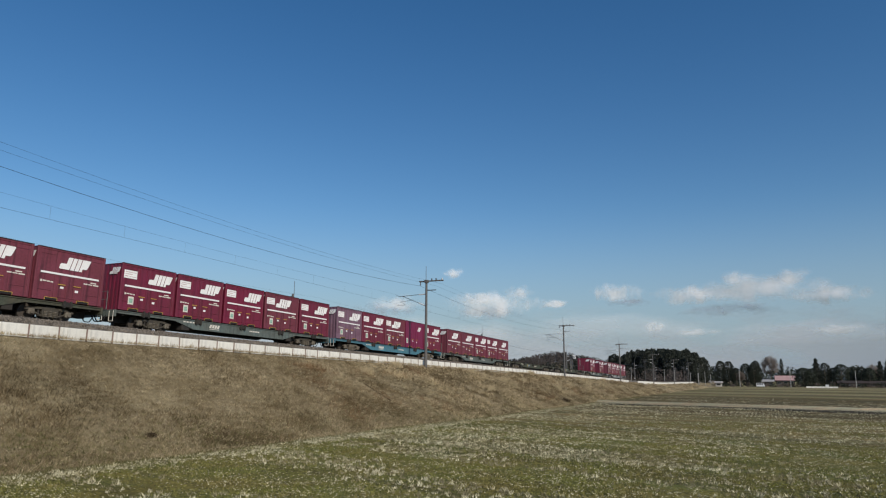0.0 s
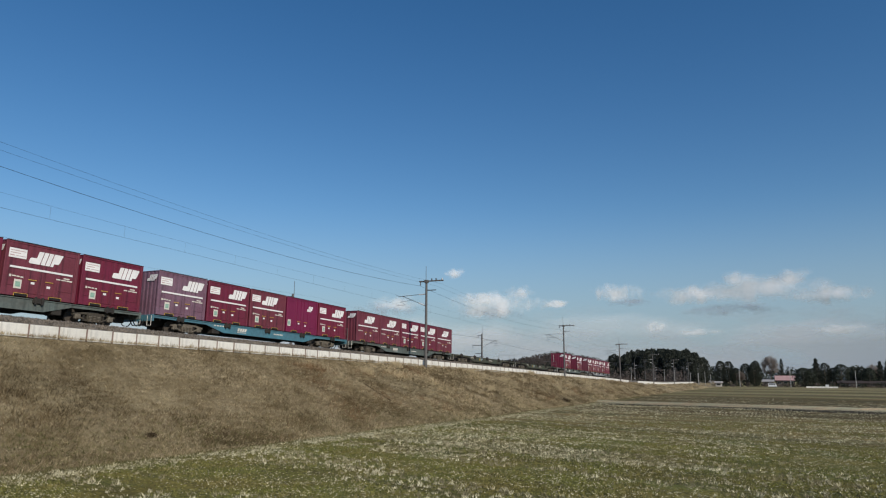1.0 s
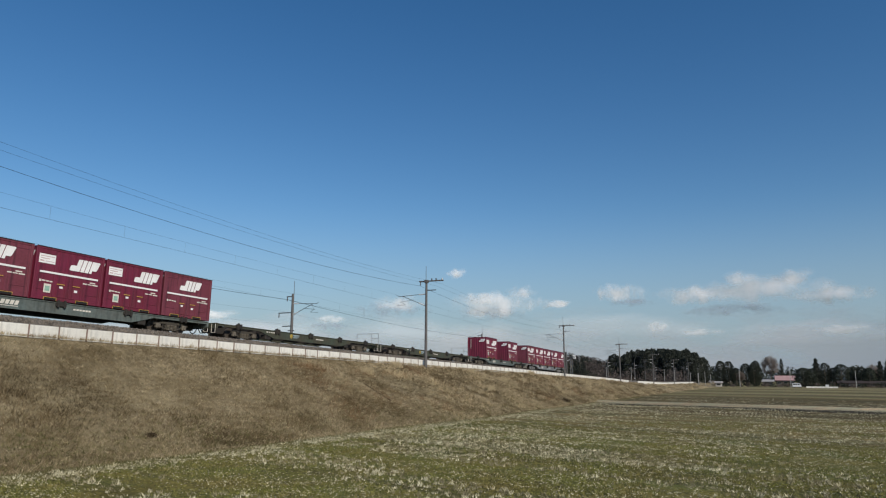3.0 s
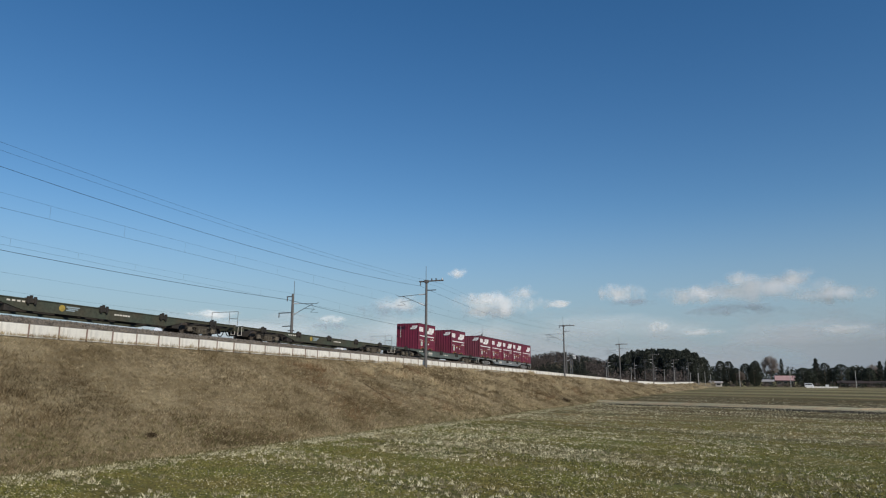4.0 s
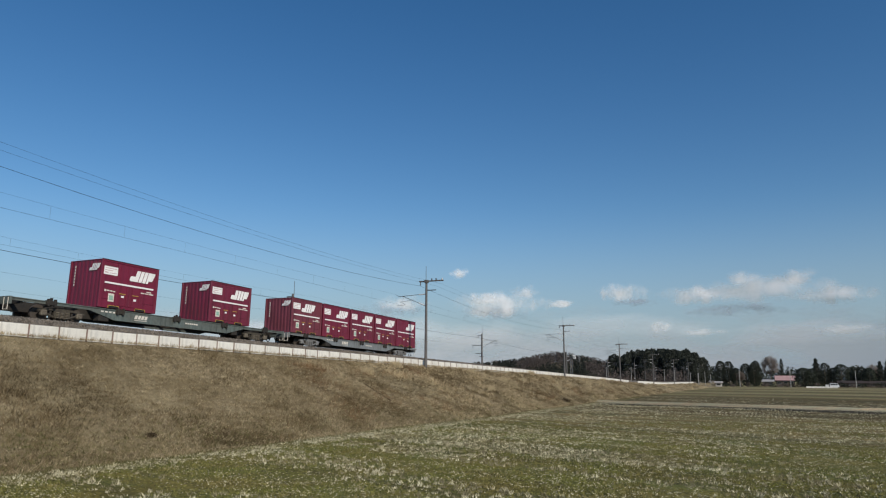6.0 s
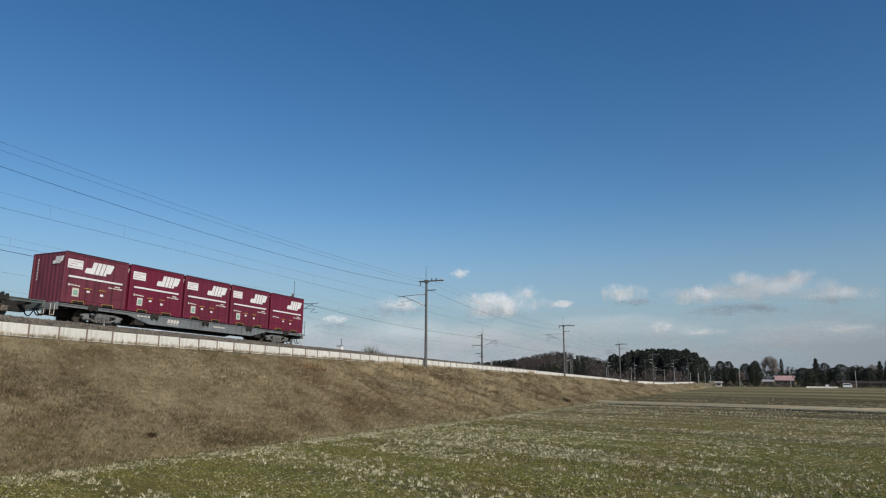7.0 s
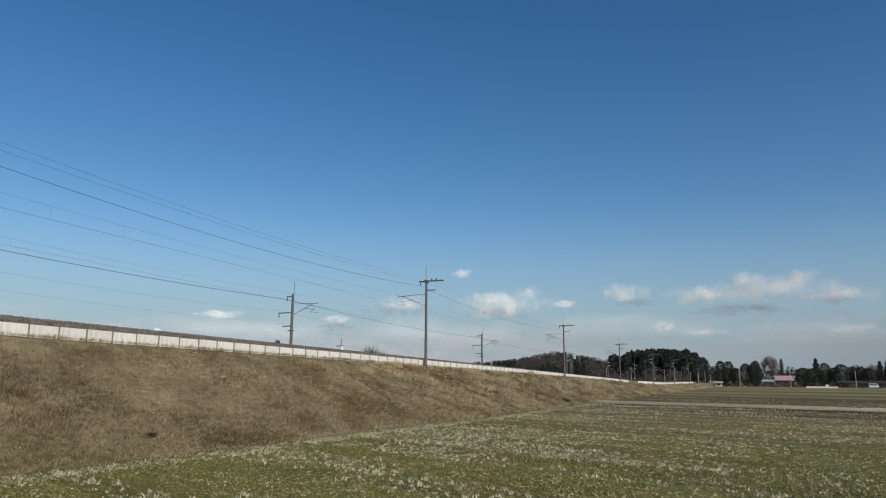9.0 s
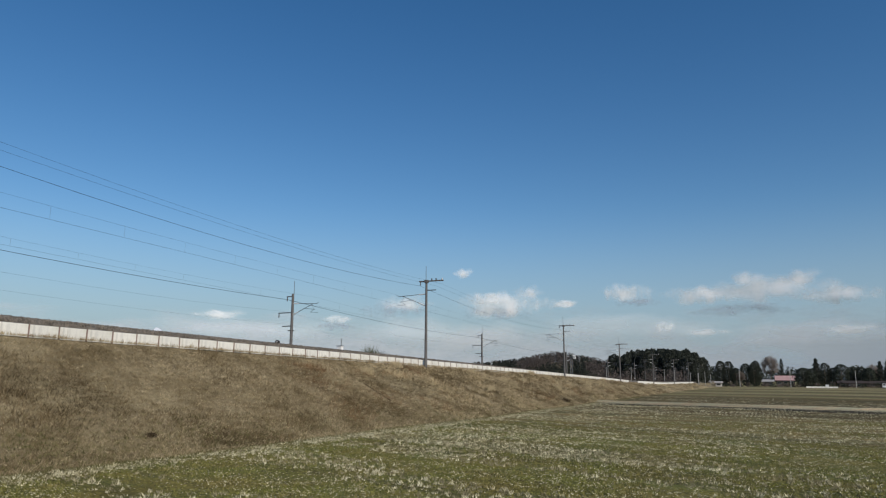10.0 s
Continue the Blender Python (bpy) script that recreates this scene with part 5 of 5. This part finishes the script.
def house(x, y, length, depth, eaves, ridge, wall_m, roof_m, label, windows=3):
    """A gabled house; its long front faces the railway fields."""
    h = new("house")
    h.matrix_basis = pose(x, y, 0)
    tagged(h, label, "house", "farm buildings")
    hl, hd = length / 2, depth / 2
    boxes("wall", [(-hd, hd, -hl, hl, -0.2, eaves)], wall_m, h)
    bm = bmesh.new()
    o = 0.6
    for s in (-1, 1):
        a = [Vector((s * (hd + o), -hl - o, eaves - 0.1)), Vector((s * (hd + o), hl + o, eaves - 0.1)), Vector((0, hl + o, ridge)), Vector((0, -hl - o, ridge))]
        lo = [bm.verts.new(p) for p in a]
        hi = [bm.verts.new(p + Vector((0, 0, 0.16))) for p in a]
        bm.faces.new(lo)
        bm.faces.new(hi)
        for i in range(4):
            bm.faces.new((lo[i], lo[(i + 1) % 4], hi[(i + 1) % 4], hi[i]))
    part("roof", bm, roof_m, h)
    bm = bmesh.new()
    for s in (-1, 1):
        vs = [bm.verts.new((-hd, s * hl * 0.995, eaves)), bm.verts.new((hd, s * hl * 0.995, eaves)), bm.verts.new((0, s * hl * 0.995, ridge - 0.05))]
        bm.faces.new(vs)
    part("gable", bm, wall_m, h)
    for i in range(windows):
        yy = -hl + (i + 0.5) * length / windows
        w = boxes("window", [(-hd - 0.06, -hd + 0.02, yy - 0.85, yy + 0.85, eaves * 0.35, eaves * 0.82)], M_PLASTER, h)
        boxes("pane", [(-hd - 0.075, -hd - 0.055, yy - 0.75, yy - 0.03, eaves * 0.38, eaves * 0.79)], M_GLASS, w)
        boxes("pane", [(-hd - 0.075, -hd - 0.055, yy + 0.03, yy + 0.75, eaves * 0.38, eaves * 0.79)], M_GLASS, w)
    return h


house(402, -6.9, 8.4, 7.0, 3.1, 5.3, M_HOUSEWALL, M_PINKROOF, "low brown timber farmhouse with a faded pink tin roof", 3)
house(398, 1.2, 5.0, 4.5, 2.4, 3.3, M_HOUSEWALL, M_GREYROOF, "small brown shed joined to the farmhouse, grey roof", 2)
house(374, -33.5, 10.0, 6.0, 1.9, 2.9, M_HOUSEWALL, M_DARKROOF, "low dark-roofed farm shed under evergreen trees", 3)
house(376, -44.0, 8.0, 6.0, 1.9, 2.8, M_HOUSEWALL, M_DARKROOF, "dark-roofed brown shed among the trees", 2)
house(362, -53.0, 6.0, 5.0, 2.0, 2.9, M_PLASTER, M_BLUEROOF, "small pale outbuilding by the field", 2)
house(361, 22.5, 2.6, 3.0, 1.7, 2.3, M_PLASTER, M_GREYROOF, "small pale hut with a grey roof by the field", 1)

road = boxes("road", [(333.5, 338.5, -400, 24, -0.05, 0.03)], M_ROAD)
tagged(road, "narrow asphalt farm road along the field's far edge", "road", kind="structure")
for i in range(6):
    g = boxes("guard_wall", [(328.9, 329.15, -24.9 + i * 1.93, -24.9 + i * 1.93 + 1.88, -0.1, 0.62)], M_PANEL, bevel=0.02)
    tagged(g, "low white concrete guard wall beside the farm road", "guard wall", "guard walls by the road")
box = new("utility_box")
box.matrix_basis = pose(340, -21.7, 0)
tagged(box, "white metal utility cabinet beside the farm road", "cabinet")
boxes("body", [(-0.4, 0.4, -0.6, 0.6, 0, 1.35)], M_VAN, box, bevel=0.04)
boxes("lid", [(-0.45, 0.45, -0.65, 0.65, 1.35, 1.42)], M_STEEL, box)


def van():
    """A small boxy white van, its front towards -y; origin on the road."""
    v = new("van")
    tagged(v, "small boxy white van driving along the farm road", "van")
    bm = bmesh.new()
    prof = [(-1.70, 0.35), (-1.70, 0.95), (-1.50, 1.10), (-1.15, 1.80), (-1.0, 1.88), (1.60, 1.88), (1.70, 1.75), (1.70, 0.35)]
    lo = [bm.verts.new((-0.73, y, z)) for y, z in prof]
    hi = [bm.verts.new((0.73, y, z)) for y, z in prof]
    bm.faces.new(lo)
    bm.faces.new(hi[::-1])
    for i in range(len(prof)):
        j = (i + 1) % len(prof)
        bm.faces.new((lo[i], hi[i], hi[j], lo[j]))
    body = part("body", bm, M_VAN, v, bevel=0.03)
    for s in (-1, 1):
        xs = (s * 0.735, s * 0.75)
        for y0, y1 in ((-1.05, -0.35), (-0.25, 0.6), (0.7, 1.5)):
            boxes("side_window", [(min(xs), max(xs), y0, y1, 1.15, 1.70)], M_GLASS, body)
    boxes("rear_window", [(-0.6, 0.6, 1.69, 1.715, 1.15, 1.65)], M_GLASS, body)
    for s in (-0.5, 0.5):
        boxes("headlight", [(s - 0.15, s + 0.15, -1.72, -1.69, 0.72, 0.88)], M_STEEL, body)
    for y in (-1.1, 1.1):
        for s in (-0.68, 0.56):
            bm = bmesh.new()
            shape_rod(bm, (s, y, 0.28), (s + 0.12, y, 0.28), 0.28, 0.28, 16)
            wheel = part("wheel", bm, M_TYRE, v)
            bm = bmesh.new()
            out = s - 0.004 if s < 0 else s + 0.124
            shape_rod(bm, (out, y, 0.28), (out + (0.01 if s < 0 else -0.01), y, 0.28), 0.17, 0.17, 12)
            part("rim", bm, M_STEEL, wheel)
    return v


VAN = van()


# ---- posts and signals along the far line ----
def plain_post(x, y, z, h, r, mat, label):
    p = new("line_post")
    p.matrix_basis = pose(x, y, z)
    tagged(p, label, "post", "posts along the far line")
    bm = bmesh.new()
    shape_rod(bm, (0, 0, -0.5), (0, 0, h), r, r * 0.8, 8)
    part("shaft", bm, mat, p)
    boxes("cap_arm", [(-0.05, 0.05, -0.5, 0.5, h - 0.35, h - 0.25)], M_STEEL, p)


M_PALEPOST = material("pale_concrete_post", (0.42, 0.41, 0.39), 0.85, vary=0.15, scale=1)
for x, y, h in ((212, 44.6, 4.9), (232, 40.8, 5.2), (247, 38.7, 7.6), (262, 34.4, 5.0), (266, 31.4, 5.2), (275, 29.0, 6.5), (279, 27.2, 4.6), (284, 33.0, 6.0), (290, 25.4, 6.6), (295, 30.0, 6.2), (300, 26.4, 4.4), (306, 24.2, 5.2), (312, 27.2, 4.8), (316, 22.8, 4.2)):
    plain_post(x, y, 1.8 if y > 30 else 1.2, h, 0.075, M_PALEPOST if h < 6 else M_POLE, "pale concrete post beside the far line")

for x, y, h in ((352, 12.8, 7.6), (352, -8.2, 7.8), (352, -33.7, 7.4)):
    plain_post(x, y, 0.0, h, 0.13, M_PALEPOST, "slim pale utility pole beside the farm road")


def signal_mast(x, y, z, h):
    """A lattice mast with boxes and a lamp head."""
    s = new("signal_mast")
    s.matrix_basis = pose(x, y, z)
    tagged(s, "steel lattice signal mast with white boxes", "signal mast")
    bm = bmesh.new()
    for a in (-0.28, 0.28):
        for b in (-0.28, 0.28):
            shape_rod(bm, (a, b, -0.3), (a * 0.5, b * 0.5, h), 0.05, 0.04, 5)
    part("mast", bm, M_STEEL, s)
    bm = bmesh.new()
    n = 7
    for i in range(n):
        z0, z1 = h * i / n, h * (i + 1) / n
        w0, w1 = 0.28 - 0.14 * i / n, 0.28 - 0.14 * (i + 1) / n
        shape_rod(bm, (-w0, -w0, z0), (-w1, w1, z1), 0.025, 0.025, 4)
        shape_rod(bm, (-w0, w0, z0), (w1, w1, z1), 0.025, 0.025, 4)
    part("bracing", bm, M_STEEL, s)
    boxes("platform", [(-0.4, 0.4, -0.9, 0.5, h - 0.12, h)], M_STEEL, s)
    boxes("signal_box", [(-0.25, 0.2, -1.0, -0.5, h - 0.5, h + 0.35)], M_WHITE, s, "white box on the platform")
    boxes("cable_box", [(-0.35, 0.1, -0.7, 0.6, 0.9, 1.2)], M_WHITE, s, "white box low on the mast")


signal_mast(163.5, 42.6, 2.7, 5.6)

marker = new("trackside_cabinet")
marker.matrix_basis = pose(56.93, 37.6, rail_z(56.93) - 0.35)
tagged(marker, "small white trackside cabinet with a thin mast", "trackside cabinet")
boxes("stand", [(-0.08, 0.08, -0.08, 0.08, 0, 1.05)], M_STEEL, marker)
boxes("body", [(-0.2, 0.2, -0.24, 0.24, 0.95, 1.5)], M_WHITE, marker, bevel=0.02)
boxes("roof", [(-0.24, 0.24, -0.28, 0.28, 1.5, 1.54)], M_STEEL, marker)
bm = bmesh.new()
shape_rod(bm, (0, -0.1, 1.5), (0, -0.1, 2.25), 0.04, 0.03, 6)
part("mast", bm, M_STEEL, marker)

dwarf = new("dwarf_signal")
dwarf.matrix_basis = pose(45.6, 36.2, rail_z(45.6) - 0.3)
tagged(dwarf, "small round black dwarf signal beside the track", "signal")
bm = bmesh.new()
shape_rod(bm, (0, 0, 0), (0, 0, 0.85), 0.05, 0.05, 8)
part("stand", bm, M_POLE, dwarf)
bm = bmesh.new()
shape_rod(bm, (-0.12, 0, 1.03), (0.12, 0, 1.03), 0.17, 0.17, 18)
head = part("lamp_head", bm, M_BLACK, dwarf, bevel=0.02)
bm = bmesh.new()
shape_rod(bm, (-0.15, -0.05, 1.06), (-0.122, -0.05, 1.06), 0.05, 0.05, 12)
part("lens", bm, M_INSUL, head)

culvert = new("culvert_mouth")
culvert.matrix_basis = pose(172.5, 27.2, 1.15)
tagged(culvert, "dark culvert mouth with a concrete lintel in the embankment", "culvert")
boxes("lintel", [(-2.2, 2.2, -0.25, 0.9, 0.5, 0.75)], M_POLE, culvert, bevel=0.03)
# the mouth is a solid block; its inner shade is the black colour
boxes("mouth", [(-1.9, 1.9, -0.1, 0.9, -0.6, 0.5)], M_BLACK, culvert)


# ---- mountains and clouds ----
# distance haze is mixed into both mountain colours, the blue and the snow
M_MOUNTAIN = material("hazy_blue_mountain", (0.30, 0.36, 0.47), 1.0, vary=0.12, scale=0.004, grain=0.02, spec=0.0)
M_SNOW = material("hazy_snow_mountain", (0.66, 0.69, 0.75), 1.0, vary=0.12, scale=0.012, second=(0.40, 0.46, 0.56), grain=0.02, spec=0.0)


def mountain(cx, cy, width, peak, mat, label, seed):
    """A ridge that runs across the view, cx, cy its middle."""
    ob_base = []
    faces = []
    way = Vector((0.66, -0.75, 0)).normalized()
    back = Vector((0.75, 0.66, 0))
    n = 60
    for j in range(5):
        for i in range(n):
            f = i / (n - 1)
            env = math.sin(math.pi * f) ** 0.8
            rough_z = 0.62 + 0.5 * noise.fractal((f * 5 + seed, j * 0.3, seed), 0.8, 2.1, 5)
            z = peak * env * rough_z * (j / 4 if j < 4 else 0.85)
            p = way * (f - 0.5) * width + back * (j * 45.0)
            ob_base.append((p.x, p.y, z))
    for j in range(4):
        for i in range(n - 1):
            faces.append((j * n + i, j * n + i + 1, (j + 1) * n + i + 1, (j + 1) * n + i))
    ob = new("mountain", raw_mesh("mountain", ob_base, faces, mat))
    ob.matrix_basis = pose(cx, cy, 0)
    tagged(ob, label, "mountain", "distant mountains", kind="structure")


mountain(2516, 2762, 560, 372, M_SNOW, "far hazy snow-covered mountain over the embankment", 3.3)
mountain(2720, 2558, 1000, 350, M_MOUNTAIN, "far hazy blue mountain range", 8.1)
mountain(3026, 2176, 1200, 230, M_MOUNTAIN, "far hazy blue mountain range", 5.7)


def cloud_material(name, soft, dense, scale, seed, colour=(0.86, 0.86, 0.87), wide=1.8):
    m = bpy.data.materials.new(name)
    m.use_nodes = True
    nt = m.node_tree
    nt.nodes.remove(nt.nodes["Principled BSDF"])
    out = nt.nodes["Material Output"]
    tc = nt.nodes.new("ShaderNodeTexCoord")
    mp = nt.nodes.new("ShaderNodeMapping")
    mp.inputs["Location"].default_value = (seed * 3.7, seed, seed * 1.3)
    mp.inputs["Scale"].default_value = (wide, 1.0, 1.0)
    nt.links.new(tc.outputs["Object"], mp.inputs["Vector"])
    nz = nt.nodes.new("ShaderNodeTexNoise")
    nz.inputs["Scale"].default_value, nz.inputs["Detail"].default_value, nz.inputs["Roughness"].default_value = scale, 5.0, 0.5
    nt.links.new(mp.outputs[0], nz.inputs["Vector"])
    ln = nt.nodes.new("ShaderNodeVectorMath")
    ln.operation = "LENGTH"
    sc = nt.nodes.new("ShaderNodeVectorMath")
    sc.operation = "MULTIPLY"
    sc.inputs[1].default_value = (1.0, 0.0, 1.0)
    nt.links.new(tc.outputs["Object"], sc.inputs[0])
    nt.links.new(sc.outputs[0], ln.inputs[0])
    fall = nt.nodes.new("ShaderNodeMapRange")
    fall.interpolation_type = "SMOOTHSTEP"
    fall.inputs["From Min"].default_value, fall.inputs["From Max"].default_value = 0.05, 1.0
    fall.inputs["To Min"].default_value, fall.inputs["To Max"].default_value = 0.42, -0.42
    nt.links.new(ln.outputs["Value"], fall.inputs["Value"])
    add = nt.nodes.new("ShaderNodeMath")
    nt.links.new(nz.outputs["Fac"], add.inputs[0])
    nt.links.new(fall.outputs[0], add.inputs[1])
    al = nt.nodes.new("ShaderNodeMapRange")
    al.interpolation_type = "SMOOTHSTEP"
    al.inputs["From Min"].default_value, al.inputs["From Max"].default_value = 0.5, 0.5 + soft
    al.inputs["To Max"].default_value = dense
    nt.links.new(add.outputs[0], al.inputs["Value"])
    df = nt.nodes.new("ShaderNodeBsdfDiffuse")
    df.inputs["Color"].default_value = (*colour, 1)
    tr = nt.nodes.new("ShaderNodeBsdfTransparent")
    mix = nt.nodes.new("ShaderNodeMixShader")
    nt.links.new(al.outputs[0], mix.inputs[0])
    nt.links.new(tr.outputs[0], mix.inputs[1])
    nt.links.new(df.outputs[0], mix.inputs[2])
    nt.links.new(mix.outputs[0], out.inputs["Surface"])
    return m


CLOUDS = []
CLOUD_MATS = [cloud_material("cumulus", 0.75, 1.0, 1.7, i * 2.3 + 1) for i in range(5)]
CLOUD_SOFT = [cloud_material("dissolving_cloud", 0.75, 0.82, 1.8, 60 + i * 2.7) for i in range(4)]
CLOUD_BANK = [cloud_material("cloud_bank", 0.66, 0.82, 1.6, 80 + i * 3.1, (0.80, 0.81, 0.83), 4.5) for i in range(3)]
# separate grey sheets: the clouds' shaded undersides are put into this colour
CLOUD_GREY = [cloud_material("painted_cloud_shade", 0.66, 0.70, 1.6, 40 + i * 2.1, (0.34, 0.38, 0.45), 3.5) for i in range(3)]
CLOUD_VEIL = [cloud_material("thin_cloud", 0.6, 0.34, 1.4, 20 + i * 1.9, (0.78, 0.80, 0.84), 2.5) for i in range(3)]


def cloud(x, y, z, half_w, half_h, mat, label):
    """A billow that bulges towards the field, with ragged thin edges."""
    n, m_ = 22, 14
    verts, faces = [], []
    for j in range(m_):
        for i in range(n):
            a, c = -1 + 2 * i / (n - 1), -1 + 2 * j / (m_ - 1)
            bulge = max(0.0, 1 - 0.6 * (a * a + c * c))
            d = -0.35 * bulge + 0.10 * noise.noise((a * 2.5 + x * 0.01, c * 2.5, z * 0.01))
            verts.append((a, d, c))
    for j in range(m_ - 1):
        for i in range(n - 1):
            a, c = -1 + 2 * (i + 0.5) / (n - 1), -1 + 2 * (j + 0.5) / (m_ - 1)
            if a * a + c * c < 1.0:
                faces.append((j * n + i, j * n + i + 1, (j + 1) * n + i + 1, (j + 1) * n + i))
    ob = new("cloud", raw_mesh("cloud", verts, faces, mat))
    ob.data.polygons.foreach_set("use_smooth", [True] * len(faces))
    turn = math.degrees(math.atan2(-x, y))
    ob.matrix_basis = pose(x, y, z, 0, 0, turn) @ Matrix.Diagonal((half_w * 1.55, half_h * 1.5, half_h * 1.5, 1))
    ob.visible_shadow = False
    tagged(ob, label, "cloud", "fair-weather clouds")
    CLOUDS.append((ob, x, y, z, turn))


def stratus_bank():
    """A thin pale layer of cloud low all round, ragged along its top."""
    m = bpy.data.materials.new("stratus")
    m.use_nodes = True
    nt = m.node_tree
    nt.nodes.remove(nt.nodes["Principled BSDF"])
    tc = nt.nodes.new("ShaderNodeTexCoord")
    mp = nt.nodes.new("ShaderNodeMapping")
    mp.inputs["Scale"].default_value = (0.0022, 0.0022, 0.0075)
    nt.links.new(tc.outputs["Object"], mp.inputs["Vector"])
    nz = nt.nodes.new("ShaderNodeTexNoise")
    nz.inputs["Scale"].default_value, nz.inputs["Detail"].default_value, nz.inputs["Roughness"].default_value = 1.0, 6.0, 0.5
    nt.links.new(mp.outputs[0], nz.inputs["Vector"])
    sep = nt.nodes.new("ShaderNodeSeparateXYZ")
    nt.links.new(tc.outputs["Object"], sep.inputs[0])
    fall = nt.nodes.new("ShaderNodeMapRange")
    fall.inputs["From Min"].default_value, fall.inputs["From Max"].default_value = 180.0, 560.0
    fall.inputs["To Min"].default_value, fall.inputs["To Max"].default_value = 0.28, -0.34
    nt.links.new(sep.outputs["Z"], fall.inputs["Value"])
    add = nt.nodes.new("ShaderNodeMath")
    nt.links.new(nz.outputs["Fac"], add.inputs[0])
    nt.links.new(fall.outputs[0], add.inputs[1])
    al = nt.nodes.new("ShaderNodeMapRange")
    al.interpolation_type = "SMOOTHSTEP"
    al.inputs["From Min"].default_value, al.inputs["From Max"].default_value = 0.42, 0.85
    al.inputs["To Max"].default_value = 0.6
    nt.links.new(add.outputs[0], al.inputs["Value"])
    df = nt.nodes.new("ShaderNodeBsdfDiffuse")
    df.inputs["Color"].default_value = (0.53, 0.55, 0.60, 1)
    tr = nt.nodes.new("ShaderNodeBsdfTransparent")
    mix = nt.nodes.new("ShaderNodeMixShader")
    nt.links.new(al.outputs[0], mix.inputs[0])
    nt.links.new(tr.outputs[0], mix.inputs[1])
    nt.links.new(df.outputs[0], mix.inputs[2])
    nt.links.new(mix.outputs[0], nt.nodes["Material Output"].inputs["Surface"])
    verts, faces = [], []
    for i in range(97):
        a = radians(-110 + 220 * i / 96)
        for z in (-20.0, 300.0, 620.0):
            verts.append((4300 * math.cos(a), 4300 * math.sin(a), z))
    for i in range(96):
        for k in range(2):
            faces.append((i * 3 + k, i * 3 + k + 1, i * 3 + k + 4, i * 3 + k + 3))
    ob = new("backdrop", raw_mesh("backdrop", verts, faces, m))
    ob.visible_shadow = False
    tagged(ob, "thin pale layer of cloud low over the horizon", "cloud layer", kind="structure")


stratus_bank()
GREY = "blue-grey cloud sheet painted as the shaded base of the white clouds"
CUM, VEIL = "small white fair-weather cumulus cloud with ragged edges", "thin grey-white cloud veil low over the horizon"
FAINT = "faint half-dissolved white cloud with soft edges"
BANK = "long bank of white fair-weather cloud with billowed top"
cloud(3545, 1590, 594, 71, 42, CLOUD_SOFT[0], FAINT)
cloud(3594, 1455, 448, 134, 54, CLOUD_MATS[1], CUM)
cloud(3699, 1256, 482, 110, 61, CLOUD_SOFT[2], FAINT)
cloud(3683, 1449, 418, 359, 104, CLOUD_BANK[0], BANK)
cloud(3740, 1072, 415, 115, 38, CLOUD_MATS[4], CUM)
cloud(3887, 742, 476, 190, 75, CLOUD_BANK[2], BANK)
cloud(3944, 380, 453, 278, 72, CLOUD_BANK[0], BANK)
cloud(3964, 1, 468, 491, 98, CLOUD_BANK[1], BANK)
cloud(3917, -130, 526, 123, 62, CLOUD_SOFT[0], FAINT)
cloud(3920, 132, 529, 130, 65, CLOUD_SOFT[1], FAINT)
cloud(3965, -320, 426, 262, 69, CLOUD_BANK[1], BANK)
cloud(3913, 559, 284, 85, 52, CLOUD_SOFT[3], FAINT)
cloud(3945, -321, 257, 176, 39, CLOUD_SOFT[0], FAINT)
cloud(3946, 342, 256, 189, 33, CLOUD_SOFT[1], FAINT)
cloud(3454, 1915, 424, 195, 72, CLOUD_SOFT[2], FAINT)
cloud(3260, 2251, 329, 111, 39, CLOUD_SOFT[3], FAINT)
cloud(2865, 2739, 344, 176, 39, CLOUD_SOFT[0], FAINT)
cloud(3774, 1478, 381, 317, 60, CLOUD_GREY[2], GREY)
cloud(4057, 148, 381, 368, 50, CLOUD_GREY[1], GREY)
cloud(3995, 707, 435, 201, 33, CLOUD_GREY[2], GREY)
cloud(3539, 1999, 396, 268, 67, CLOUD_GREY[0], GREY)
cloud(3355, 2314, 299, 168, 37, CLOUD_GREY[1], GREY)
cloud(4076, 825, 302, 821, 109, CLOUD_VEIL[2], VEIL)
cloud(3736, 1835, 279, 753, 123, CLOUD_VEIL[0], VEIL)
cloud(3137, 2742, 276, 685, 103, CLOUD_VEIL[1], VEIL)
cloud(4167, -173, 246, 754, 110, CLOUD_VEIL[2], VEIL)


# ---- what moves ----
def motions():
    for ob, s, y, z in MOVING:
        walk(ob, [(t, train_pose(s - SPEED * t, y, z)) for t in (0.0, 5.0, 10.0)])
    for ob in WHEELS:
        base = ob.location.copy()
        rows = []
        for i in range(301):
            t = i / 30
            turn = -math.degrees(SPEED * t / 0.405)
            rows.append((t, pose(base.x, base.y, base.z, 0, turn, 0)))
        walk(ob, rows)
    walk(VAN, [(t, pose(336.0, 4.0 - 4.7 * t, 0.03)) for t in (0.0, 5.0, 10.0)])
    for ob, x, y, z, turn in CLOUDS:
        walk(ob, [(t, pose(x + 2.3 * t, y - 4.9 * t, z, 0, 0, turn)) for t in (0.0, 5.0, 10.0)])


motions()
